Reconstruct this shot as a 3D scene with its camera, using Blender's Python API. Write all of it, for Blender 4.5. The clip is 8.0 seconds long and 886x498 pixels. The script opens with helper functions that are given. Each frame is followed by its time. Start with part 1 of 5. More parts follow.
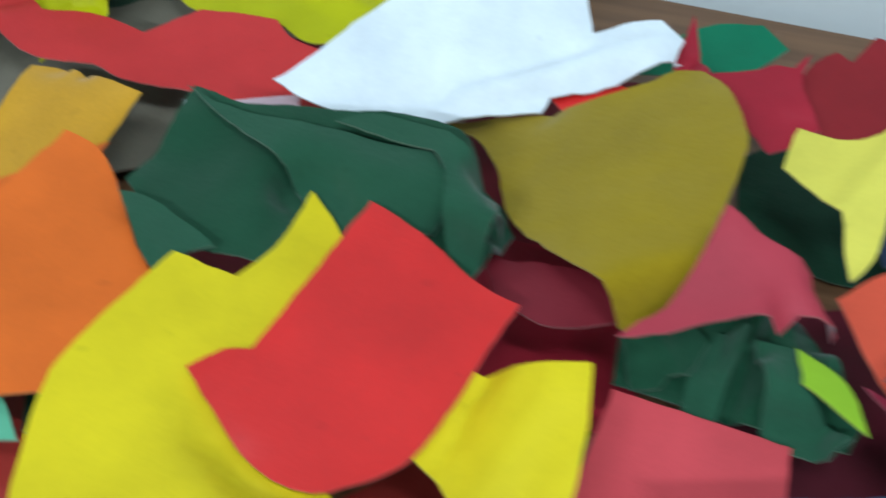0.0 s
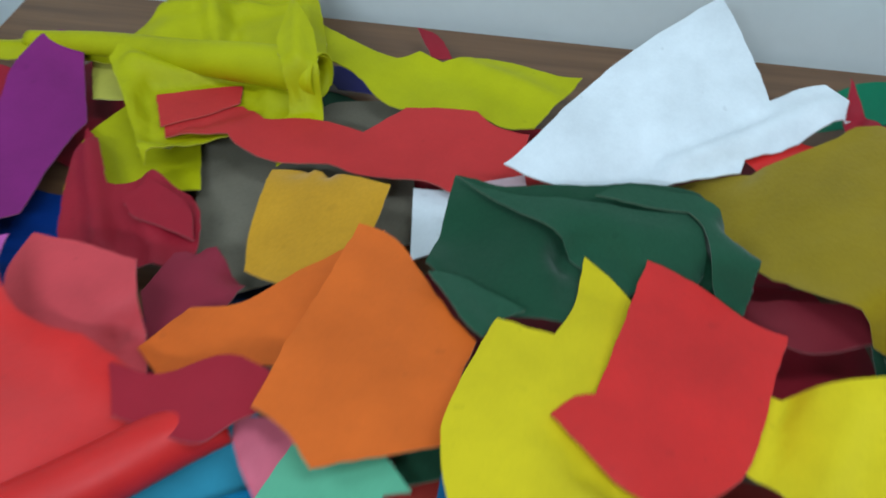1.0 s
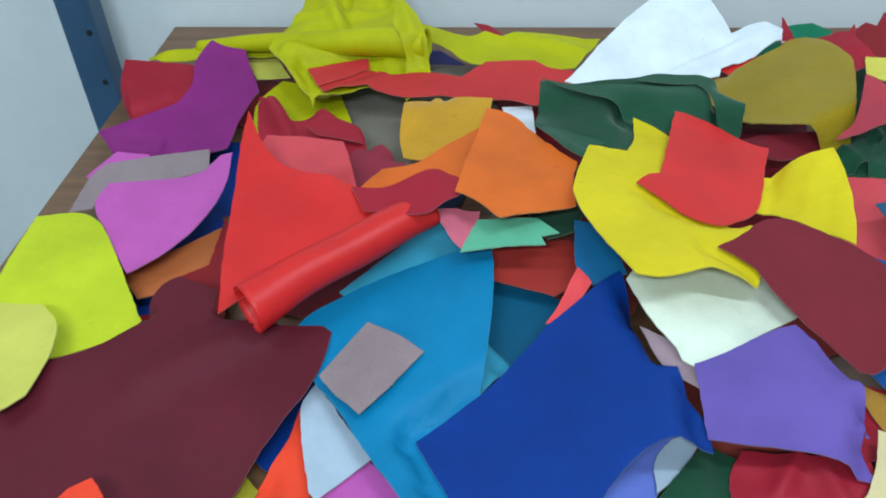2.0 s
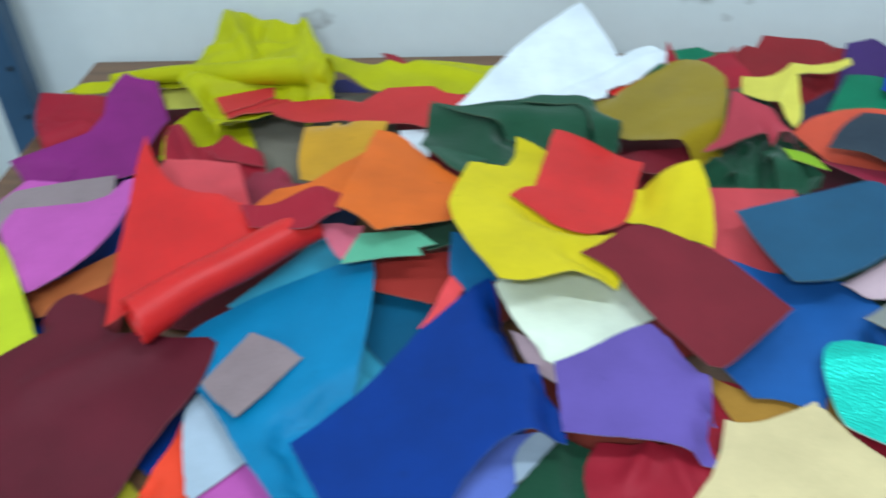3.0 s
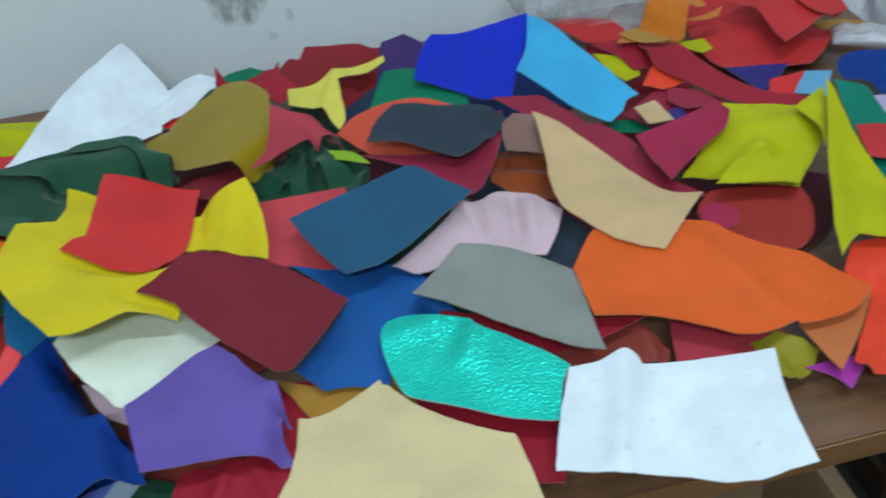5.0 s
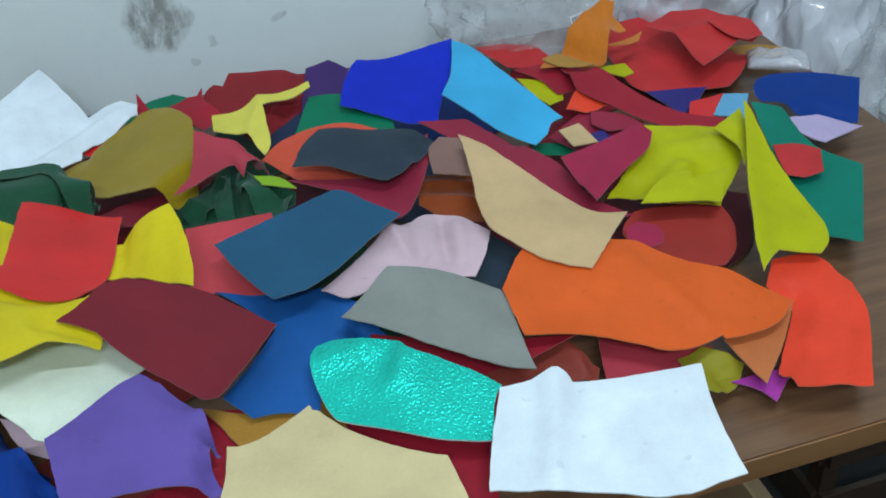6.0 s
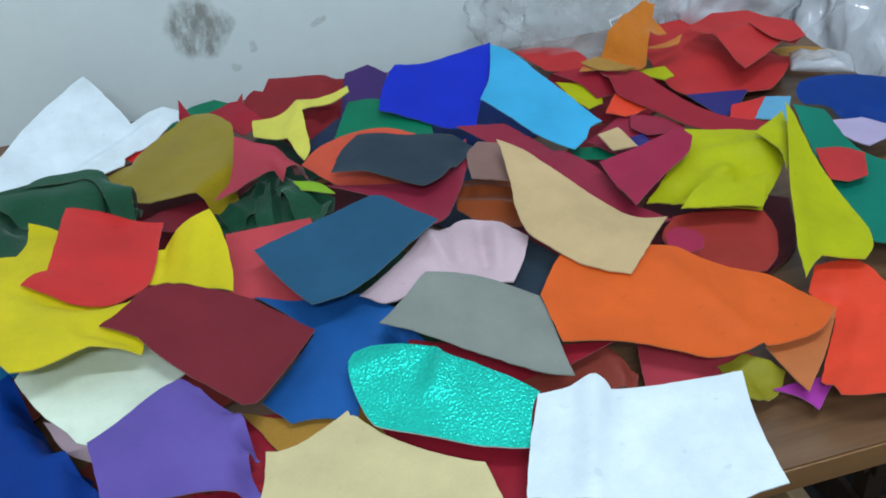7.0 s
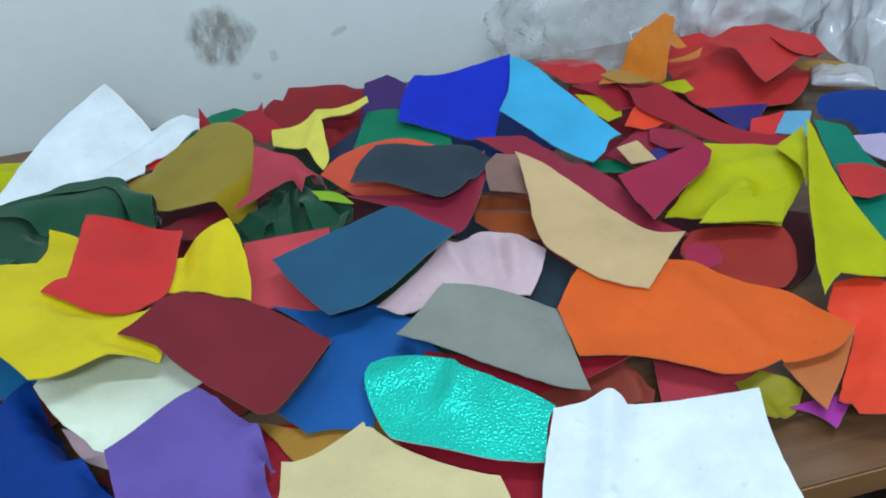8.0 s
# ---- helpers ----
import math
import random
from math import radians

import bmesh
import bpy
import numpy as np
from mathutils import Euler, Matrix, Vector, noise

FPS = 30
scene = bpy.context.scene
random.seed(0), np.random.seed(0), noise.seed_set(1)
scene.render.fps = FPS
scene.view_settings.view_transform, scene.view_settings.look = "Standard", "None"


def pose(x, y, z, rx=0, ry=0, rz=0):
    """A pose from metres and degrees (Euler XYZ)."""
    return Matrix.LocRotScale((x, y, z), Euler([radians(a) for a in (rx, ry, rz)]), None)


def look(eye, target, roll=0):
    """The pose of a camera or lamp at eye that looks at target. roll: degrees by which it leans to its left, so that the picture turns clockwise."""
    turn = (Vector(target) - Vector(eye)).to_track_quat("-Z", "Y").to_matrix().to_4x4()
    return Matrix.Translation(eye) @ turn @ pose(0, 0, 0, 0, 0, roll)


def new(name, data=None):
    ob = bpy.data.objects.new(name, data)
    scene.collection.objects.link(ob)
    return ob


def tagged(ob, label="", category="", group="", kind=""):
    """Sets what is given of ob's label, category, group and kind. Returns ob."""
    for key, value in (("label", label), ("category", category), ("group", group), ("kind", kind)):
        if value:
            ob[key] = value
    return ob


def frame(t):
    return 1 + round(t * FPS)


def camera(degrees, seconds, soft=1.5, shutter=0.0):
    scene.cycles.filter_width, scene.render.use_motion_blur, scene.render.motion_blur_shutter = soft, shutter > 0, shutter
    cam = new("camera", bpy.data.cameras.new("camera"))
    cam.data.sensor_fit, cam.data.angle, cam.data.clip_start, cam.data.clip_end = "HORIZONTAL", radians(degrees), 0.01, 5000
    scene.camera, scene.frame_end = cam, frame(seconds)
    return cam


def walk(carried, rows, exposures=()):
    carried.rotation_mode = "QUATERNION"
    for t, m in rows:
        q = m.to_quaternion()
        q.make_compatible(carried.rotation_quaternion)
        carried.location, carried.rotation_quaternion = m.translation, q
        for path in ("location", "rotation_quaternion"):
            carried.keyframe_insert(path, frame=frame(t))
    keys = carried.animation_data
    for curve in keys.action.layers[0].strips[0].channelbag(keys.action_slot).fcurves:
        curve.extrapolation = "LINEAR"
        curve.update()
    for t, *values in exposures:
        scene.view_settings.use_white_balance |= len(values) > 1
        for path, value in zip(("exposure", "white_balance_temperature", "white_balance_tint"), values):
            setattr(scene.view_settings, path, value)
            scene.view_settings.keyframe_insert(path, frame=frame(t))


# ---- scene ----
from mathutils.geometry import delaunay_2d_cdt

cam = camera(46.0, 8.0, soft=1.8, shutter=0.5)
PATH = [
    (0, (0.244, 0.184, 1.237), (-0.284, 1.369, -0.286), -3.8),
    (0.3, (0.162, 0.188, 1.244), (-0.334, 1.393, -0.272), -4.6),
    (0.5, (0.124, 0.183, 1.26), (-0.371, 1.414, -0.237), -7.1),
    (0.7, (0.104, 0.163, 1.276), (-0.385, 1.416, -0.204), -7.2),
    (1, (0.081, 0.07, 1.31), (-0.369, 1.378, -0.135), -5.3),
    (1.1, (0.079, 0.026, 1.315), (-0.348, 1.374, -0.1), -5.1),
    (1.5, (0.03, -0.198, 1.348), (-0.305, 1.25, 0.01), -7.0),
    (1.7, (0.014, -0.295, 1.375), (-0.317, 1.183, 0.069), -6.4),
    (2.8, (0.077, -0.401, 1.4), (-0.298, 1.14, 0.181), -5.7),
    (3, (0.108, -0.397, 1.388), (-0.194, 1.167, 0.179), -6.0),
    (3.5, (0.159, -0.395, 1.379), (0.081, 1.191, 0.163), -7.2),
    (4, (0.208, -0.404, 1.387), (0.313, 1.171, 0.159), -8.3),
    (4.5, (0.2115, -0.409, 1.388), (0.376, 1.1765, 0.18), -7.6),
    (5, (0.223, -0.421, 1.389), (0.507, 1.137, 0.167), -5.7),
    (5.2, (0.226, -0.419, 1.389), (0.568, 1.138, 0.181), -4.4),
    (6.3, (0.22, -0.424, 1.38), (0.654, 1.13, 0.198), -3.7),
    (6.5, (0.22, -0.423, 1.384), (0.602, 1.144, 0.201), -4.5),
    (7, (0.224, -0.421, 1.385), (0.58, 1.156, 0.207), -5.2),
    (7.5, (0.225, -0.417, 1.386), (0.559, 1.167, 0.212), -5.3),
    (8, (0.224, -0.419, 1.39), (0.552, 1.173, 0.224), -5.1),
]
walk(cam, [(t, look(eye, target, roll)) for t, eye, target, roll in PATH],
     [(0.0, 0.1), (0.5, -0.14), (1.0, -0.18), (1.5, 0.05), (3.0, 0.15), (3.5, 0.05), (4.5, -0.22), (5.0, -0.28), (6.5, -0.22), (8.0, -0.12)])

# ---- world and light ----
world = bpy.data.worlds.new("room_air")
world.use_nodes = True
world.node_tree.nodes["Background"].inputs[0].default_value = (0.75, 0.85, 1.0, 1)
world.node_tree.nodes["Background"].inputs[1].default_value = 0.05
scene.world = world


def area_lamp(name, eye, target, w, h, watts, rgb):
    data = bpy.data.lights.new(name, "AREA")
    data.shape, data.size, data.size_y, data.energy, data.color = "RECTANGLE", w, h, watts, rgb
    ob = new(name, data)
    ob.matrix_world = look(eye, target)
    return ob


# Assumed overhead lights, none in view; places and watts set to balance brightness.
COOL_WHITE = (0.785, 0.945, 1.10)
area_lamp("unseen_ceiling_light", (0.9, 0.0, 2.72), (0.9, 0.0, 0), 1.2, 0.14, 18, COOL_WHITE)
# added fill that brightens the left part of the wall
area_lamp("unseen_ceiling_light", (-1.2, 0.0, 2.72), (-1.2, 0.0, 0), 1.2, 0.14, 10, COOL_WHITE)
# added fill from the front, for the wall and camera-facing folds
area_lamp("unseen_ceiling_light", (0.0, -1.7, 2.72), (0.0, -1.7, 0), 1.2, 0.14, 54, COOL_WHITE)

# ---- materials ----
def lin(r, g, b):
    return tuple(((c / 255 + 0.055) / 1.055) ** 2.4 if c > 10 else c / 255 / 12.92 for c in (r, g, b)) + (1,)


def shader(name):
    m = bpy.data.materials.new(name)
    m.use_nodes = True
    nt = m.node_tree
    return m, nt, nt.nodes["Principled BSDF"]


def add(nt, kind, **values):
    n = nt.nodes.new(kind)
    for k, v in values.items():
        n.inputs[k.replace("_", " ")].default_value = v
    return n


def coords(nt, shift=True):
    """Object coordinates, moved by the object's own random number so that no two pieces share a pattern."""
    tc = nt.nodes.new("ShaderNodeTexCoord")
    if not shift:
        return tc.outputs["Object"]
    info, mul, plus = nt.nodes.new("ShaderNodeObjectInfo"), nt.nodes.new("ShaderNodeMath"), nt.nodes.new("ShaderNodeVectorMath")
    mul.operation, mul.inputs[1].default_value = "MULTIPLY", 37.0
    nt.links.new(info.outputs["Random"], mul.inputs[0])
    nt.links.new(tc.outputs["Object"], plus.inputs[0])
    nt.links.new(mul.outputs[0], plus.inputs[1])
    return plus.outputs[0]


def noise_tex(nt, vec, scale, detail=3.0, rough=0.55):
    n = add(nt, "ShaderNodeTexNoise", Scale=scale, Detail=detail, Roughness=rough)
    nt.links.new(vec, n.inputs["Vector"])
    return n.outputs[0]


def ramp(nt, fac, a, b, lo, hi):
    r = nt.nodes.new("ShaderNodeValToRGB")
    r.color_ramp.elements[0].position, r.color_ramp.elements[1].position = a, b
    r.color_ramp.elements[0].color, r.color_ramp.elements[1].color = lo, hi
    nt.links.new(fac, r.inputs[0])
    return r.outputs[0]


def mix(nt, fac, a, b, blend="MIX"):
    n = nt.nodes.new("ShaderNodeMix")
    n.data_type, n.blend_type = "RGBA", blend
    for sock, v in ((n.inputs[0], fac), (n.inputs[6], a), (n.inputs[7], b)):
        if isinstance(v, (int, float, tuple)):
            sock.default_value = v
        else:
            nt.links.new(v, sock)
    return n.outputs[2]


def bump(nt, bsdf, height, strength, distance):
    n = add(nt, "ShaderNodeBump", Strength=strength, Distance=distance)
    nt.links.new(height, n.inputs["Height"])
    nt.links.new(n.outputs[0], bsdf.inputs["Normal"])


def scaled(rgba, k):
    return tuple(min(1, c * k) for c in rgba[:3]) + (1,)


def leather(name, rgb, rough=0.5, grain=0.00018, suede=False, metal=0.0, pebble=False):
    m, nt, b = shader(name)
    base, vec = lin(*rgb), coords(nt)
    blotch = noise_tex(nt, vec, 14.0, 4.0, 0.6)
    fine = noise_tex(nt, vec, 420.0, 2.0, 0.6)
    col = ramp(nt, blotch, 0.3, 0.72, scaled(base, 0.84), scaled(base, 1.1))
    col = mix(nt, 0.12 if suede else 0.05, col, ramp(nt, fine, 0.35, 0.65, scaled(base, 0.55), scaled(base, 1.25)))
    specks = noise_tex(nt, vec, 95.0, 1.0, 0.4)
    col = mix(nt, ramp(nt, specks, 0.74, 0.78, (0, 0, 0, 1), (0.35, 0.35, 0.35, 1)), col, scaled(base, 0.7))
    nt.links.new(col, b.inputs["Base Color"])
    b.inputs["Roughness"].default_value = 0.9 if suede else rough
    b.inputs["Specular IOR Level"].default_value = 0.08 if suede else 0.4 if rough < 0.5 else 0.2
    b.inputs["Metallic"].default_value = metal
    if suede:
        b.inputs["Sheen Weight"].default_value = 0.25
    if pebble:
        v = nt.nodes.new("ShaderNodeTexVoronoi")
        v.inputs["Scale"].default_value = 380.0
        nt.links.new(vec, v.inputs["Vector"])
        bump(nt, b, v.outputs["Distance"], 1.0, 0.0008)
    else:
        crease = noise_tex(nt, vec, 60.0, 3.0, 0.6)
        both = nt.nodes.new("ShaderNodeMath")
        both.operation = "MULTIPLY_ADD"
        both.inputs[1].default_value = 2.5
        nt.links.new(crease, both.inputs[0])
        nt.links.new(fine, both.inputs[2])
        bump(nt, b, both.outputs[0], 0.5, grain * (2.2 if suede else 1.3))
    return m


# names and colours of the dyed hides
HIDES = {}


def hide(word, text, r, g, b):
    HIDES[word] = (text, r, g, b)


hide("stone", 'stone grey suede', 118, 112, 96)
hide("white", 'white', 228, 236, 240)
hide("indigo", 'indigo blue', 52, 48, 120)
hide("limeyellow", 'acid lime-yellow', 182, 182, 8)
hide("paleyellow", 'pale yellow', 205, 200, 90)
hide("crimson", 'crimson', 160, 32, 48)
hide("maroonred", 'wine-red', 142, 40, 58)
hide("mustardyellow", 'mustard yellow', 205, 150, 35)
hide("red", 'warm red', 198, 52, 52)
hide("magentapurple", 'magenta-purple', 136, 38, 116)
hide("orchid", 'orchid pink', 196, 92, 172)
hide("orchid2", 'magenta', 175, 60, 160)
hide("tanorange", 'burnt tan orange', 198, 112, 62)
hide("darkred", 'dark red', 140, 32, 38)
hide("taupe", 'mauve-taupe suede', 146, 127, 128)
hide("coral", 'coral red', 208, 74, 80)
hide("tomato", 'tomato red', 236, 70, 42)
hide("silver", 'pale silver-grey', 176, 192, 205)
hide("aqua", 'aqua blue', 58, 160, 188)
hide("petrol", 'petrol blue', 10, 88, 120)
hide("petrol2", 'petrol blue', 15, 95, 140)
hide("rustred", 'rust red', 165, 52, 44)
hide("plum", 'dark plum', 94, 25, 38)
hide("cyanblue", 'cyan blue', 4, 122, 166)
hide("chartreuse", 'bright chartreuse', 196, 208, 40)
hide("brightred", 'bright red', 214, 36, 33)
hide("darkcoral", 'dusky rose-red', 178, 60, 72)
hide("rosepink", 'rose pink', 222, 112, 132)
hide("midgreen", 'mid-green', 36, 80, 58)
hide("darkgreen", 'dark bottle-green', 26, 70, 48)
hide("mint", 'mint green', 98, 178, 142)
hide("lightred", 'light red', 228, 74, 76)
hide("orange", 'orange', 224, 106, 36)
hide("palepink", 'pale pink', 212, 182, 188)
hide("emerald", 'emerald green', 4, 116, 82)
hide("emerald2", 'jade green', 4, 120, 98)
hide("navy", 'dark navy', 38, 52, 78)
hide("darkpurple", 'dark purple', 66, 40, 100)
hide("lemon", 'lemon yellow', 222, 210, 88)
hide("maroon", 'maroon', 120, 32, 42)
hide("olive", 'olive-mustard', 150, 126, 20)
hide("limegreen", 'lime green', 140, 180, 40)
hide("yellow", 'yellow', 218, 196, 26)
hide("cream", 'cream-white', 222, 230, 208)
hide("ochre", 'ochre suede', 176, 128, 50)
hide("periwinkle", 'periwinkle blue', 105, 125, 205)
hide("royalblue", 'royal blue', 0, 52, 130)
hide("violet", 'violet', 104, 84, 160)
hide("midblue", 'mid-blue grained', 28, 88, 155)
hide("brown", 'reddish brown', 140, 60, 48)
hide("oliveyellow", 'olive yellow', 150, 140, 35)
hide("paletan", 'pale tan', 216, 196, 146)
hide("turquoise", 'metallic turquoise', 34, 218, 194)
hide("rustbrown", 'rust brown', 150, 72, 35)
hide("slate", 'dark slate-grey', 42, 56, 68)
hide("grey", 'mid-grey', 138, 140, 132)
hide("coralorange", 'coral orange', 216, 84, 58)
hide("wine", 'wine-crimson', 150, 40, 62)
hide("teal", 'deep teal-blue', 34, 84, 114)
hide("cobalt", 'cobalt blue', 16, 44, 188)
hide("tanbrown", 'taupe brown', 140, 105, 95)
hide("beige", 'beige', 206, 173, 126)
hide("skypale", 'pale sky-blue', 105, 170, 205)
hide("orangebrown", 'tan orange suede', 206, 118, 38)
hide("sky", 'sky blue', 62, 172, 218)
hide("lilac", 'lilac', 190, 172, 205)
hide("magentared", 'magenta red', 165, 38, 70)
hide("orange2", 'vivid orange', 224, 94, 32)
SUEDES = ("stone", "taupe", "ochre", "orangebrown", "rustbrown", "olive", "mustardyellow", "darkgreen", "midgreen", "slate")
GLOSSY = {"brightred": 0.44, "white": 0.45, "sky": 0.5, "cyanblue": 0.5, "silver": 0.22}
TOPS, BACKS = {}, {}
for word, (text, *rgb) in HIDES.items():
    if word == "turquoise":
        TOPS[word] = leather(word + "_leather", rgb, 0.34, metal=0.62, pebble=True)
    else:
        TOPS[word] = leather(word + "_leather", rgb, GLOSSY.get(word, 0.56), suede=word in SUEDES)
    flesh = [0.72 * c + 0.28 * d for c, d in zip(rgb, (206, 192, 166))]
    if word == "turquoise":
        flesh = (196, 200, 190)
    BACKS[word] = leather(word + "_flesh_side", flesh, suede=True)


def wood(name, dark, light, scale=1.0):
    m, nt, b = shader(name)
    tc = nt.nodes.new("ShaderNodeTexCoord")
    mp = nt.nodes.new("ShaderNodeMapping")
    mp.inputs["Scale"].default_value = (1.2 * scale, 26 * scale, 8 * scale)
    nt.links.new(tc.outputs["Object"], mp.inputs["Vector"])
    grain = noise_tex(nt, mp.outputs[0], 3.0, 6.0, 0.62)
    wide = noise_tex(nt, tc.outputs["Object"], 2.2, 3.0)
    col = mix(nt, 0.3, ramp(nt, grain, 0.32, 0.7, lin(*dark), lin(*light)), ramp(nt, wide, 0.3, 0.7, lin(*dark), lin(*light)))
    scuff = noise_tex(nt, tc.outputs["Object"], 55.0, 4.0, 0.7)
    col = mix(nt, ramp(nt, scuff, 0.66, 0.8, (0, 0, 0, 1), (0.3, 0.3, 0.3, 1)), col, lin(150, 130, 112))
    nt.links.new(col, b.inputs["Base Color"])
    b.inputs["Roughness"].default_value = 0.3
    bump(nt, b, grain, 0.15, 0.0006)
    return m


def plaster(name, rgb, marks=()):
    m, nt, b = shader(name)
    vec = coords(nt, False)
    base = lin(*rgb)
    col = ramp(nt, noise_tex(nt, vec, 1.6, 5.0, 0.6), 0.3, 0.7, scaled(base, 0.9), scaled(base, 1.04))
    col = mix(nt, 0.25, col, ramp(nt, noise_tex(nt, vec, 22.0, 4.0, 0.7), 0.3, 0.75, scaled(base, 0.82), base))
    streak = nt.nodes.new("ShaderNodeVectorMath")
    streak.operation = "MULTIPLY"
    streak.inputs[1].default_value = (1.0, 1.0, 0.45)
    nt.links.new(vec, streak.inputs[0])
    grime = noise_tex(nt, streak.outputs[0], 70.0, 5.0, 0.7)
    warp, moved = nt.nodes.new("ShaderNodeTexNoise"), nt.nodes.new("ShaderNodeVectorMath")
    warp.inputs["Scale"].default_value, warp.inputs["Detail"].default_value = 26.0, 3.0
    nt.links.new(vec, warp.inputs["Vector"])
    moved.operation = "MULTIPLY_ADD"
    moved.inputs[1].default_value = (0.05, 0.0, 0.05)
    nt.links.new(warp.outputs["Color"], moved.inputs[0])
    nt.links.new(vec, moved.inputs[2])
    for (x, y, z), size, depth in marks:
        dist = nt.nodes.new("ShaderNodeVectorMath")
        dist.operation = "DISTANCE"
        dist.inputs[1].default_value = (x + 0.025, y, z + 0.025)
        nt.links.new(moved.outputs[0], dist.inputs[0])
        fall = nt.nodes.new("ShaderNodeMapRange")
        fall.inputs[1].default_value, fall.inputs[2].default_value = size * 0.9, size * 0.6
        nt.links.new(dist.outputs["Value"], fall.inputs[0])
        edge = nt.nodes.new("ShaderNodeMath")
        edge.operation = "MULTIPLY"
        nt.links.new(fall.outputs[0], edge.inputs[0])
        nt.links.new(ramp(nt, grime, 0.36, 0.6, (0.15, 0.15, 0.15, 1), (depth, depth, depth, 1)), edge.inputs[1])
        col = mix(nt, edge.outputs[0], col, lin(118, 112, 103))
    nt.links.new(col, b.inputs["Base Color"])
    b.inputs["Roughness"].default_value = 0.62
    bump(nt, b, noise_tex(nt, vec, 120.0, 4.0, 0.65), 0.2, 0.0008)
    return m


def painted(name, rgb, rough=0.5, chips=(90, 92, 95), metal=0.0):
    m, nt, b = shader(name)
    vec = coords(nt, False)
    base = lin(*rgb)
    col = ramp(nt, noise_tex(nt, vec, 9.0, 4.0), 0.3, 0.7, scaled(base, 0.8), scaled(base, 1.12))
    col = mix(nt, ramp(nt, noise_tex(nt, vec, 42.0, 4.0, 0.7), 0.66, 0.72, (0, 0, 0, 1), (0.8, 0.8, 0.8, 1)), col, lin(*chips))
    nt.links.new(col, b.inputs["Base Color"])
    b.inputs["Roughness"].default_value, b.inputs["Metallic"].default_value = rough, metal
    bump(nt, b, noise_tex(nt, vec, 300.0, 2.0), 0.12, 0.0004)
    return m


def film_plastic(name, tint, clear):
    """Thin polythene: mostly see-through, glossy, with sharp creases and a faint milky haze."""
    m, nt, b = shader(name)
    vec = coords(nt, False)
    cloud = noise_tex(nt, vec, 9.0, 3.0, 0.6)
    nt.links.new(ramp(nt, cloud, 0.35, 0.7, scaled(lin(*tint), 0.82), lin(*tint)), b.inputs["Base Color"])
    b.inputs["Roughness"].default_value = 0.09
    b.inputs["Specular IOR Level"].default_value = 0.8
    bend, cell = nt.nodes.new("ShaderNodeVectorMath"), nt.nodes.new("ShaderNodeTexVoronoi")
    bend.operation = "MULTIPLY"
    bend.inputs[1].default_value = (1.0, 1.0, 0.55)
    nt.links.new(vec, bend.inputs[0])
    nt.links.new(bend.outputs[0], cell.inputs["Vector"])
    cell.inputs["Scale"].default_value = 26.0
    cell.inputs["Randomness"].default_value = 1.0
    bump(nt, b, cell.outputs["Distance"], 0.8, 0.014)
    clear_node, mixer = nt.nodes.new("ShaderNodeBsdfTransparent"), nt.nodes.new("ShaderNodeMixShader")
    nt.links.new(ramp(nt, noise_tex(nt, vec, 14.0, 4.0, 0.7), 0.35, 0.7, scaled((1, 1, 1), clear), scaled((1, 1, 1), clear * 0.7)), mixer.inputs[0])
    nt.links.new(b.outputs[0], mixer.inputs[1])
    nt.links.new(clear_node.outputs[0], mixer.inputs[2])
    nt.links.new(mixer.outputs[0], nt.nodes["Material Output"].inputs["Surface"])
    return m


WALL_Y = 0.86
MAT_WALL = plaster("painted_wall", (234, 242, 241), [((0.22, WALL_Y, 0.852), 0.05, 0.75), ((0.29, WALL_Y, 0.818), 0.012, 0.35), ((0.371, WALL_Y, 0.833), 0.009, 0.35),
                                                     ((-0.275, WALL_Y, 0.802), 0.018, 0.5), ((0.26, WALL_Y, 0.79), 0.008, 0.25), ((-0.42, WALL_Y, 0.86), 0.02, 0.4)])
MAT_SIDE = plaster("plain_wall", (212, 220, 218))
MAT_CEIL = plaster("ceiling_paint", (235, 236, 232))
MAT_FLOOR = plaster("dark_floor", (42, 39, 38))
MAT_WOOD = wood("table_veneer", (92, 64, 44), (134, 98, 68))
MAT_BAND = wood("table_edge_band", (118, 80, 48), (156, 112, 70))
MAT_POST = painted("blue_grey_enamel", (58, 92, 122), 0.4)
MAT_STEEL = painted("dark_steel", (60, 62, 66), 0.45, metal=0.6)
MAT_CARTON = painted("carton_board", (176, 146, 108), 0.85, (150, 122, 90))
MAT_FILM = film_plastic("clear_polythene", (252, 254, 255), 0.86)
MAT_FILM_MILKY = film_plastic("milky_polythene", (250, 250, 255), 0.35)
MAT_TAG = painted("label_paper", (236, 238, 240), 0.6, (225, 226, 228))
MAT_INK = painted("black_ink", (28, 28, 32), 0.6, (40, 40, 44))
MAT_CRATE = wood("crate_wood", (48, 36, 28), (70, 54, 42))


# ---- mesh helpers ----
def part(name, bm, material, parent=None, label=""):
    me = bpy.data.meshes.new(name)
    bm.to_mesh(me)
    bm.free()
    for m in (material if isinstance(material, (list, tuple)) else [material]):
        me.materials.append(m)
    ob = new(name, me)
    if parent:
        ob.parent = parent
    if label:
        ob["label"] = label
    return ob


def block(x0, y0, z0, x1, y1, z1, bevel=0.0):
    bm = bmesh.new()
    bmesh.ops.create_cube(bm, size=1, matrix=Matrix.Translation(((x0 + x1) / 2, (y0 + y1) / 2, (z0 + z1) / 2)) @ Matrix.Diagonal((x1 - x0, y1 - y0, z1 - z0, 1)))
    if bevel:
        bmesh.ops.bevel(bm, geom=bm.edges[:], offset=bevel, segments=2, affect="EDGES", profile=0.6)
    return bm


def empty(name, x, y, z):
    ob = new(name)
    ob.location = (x, y, z)
    return ob


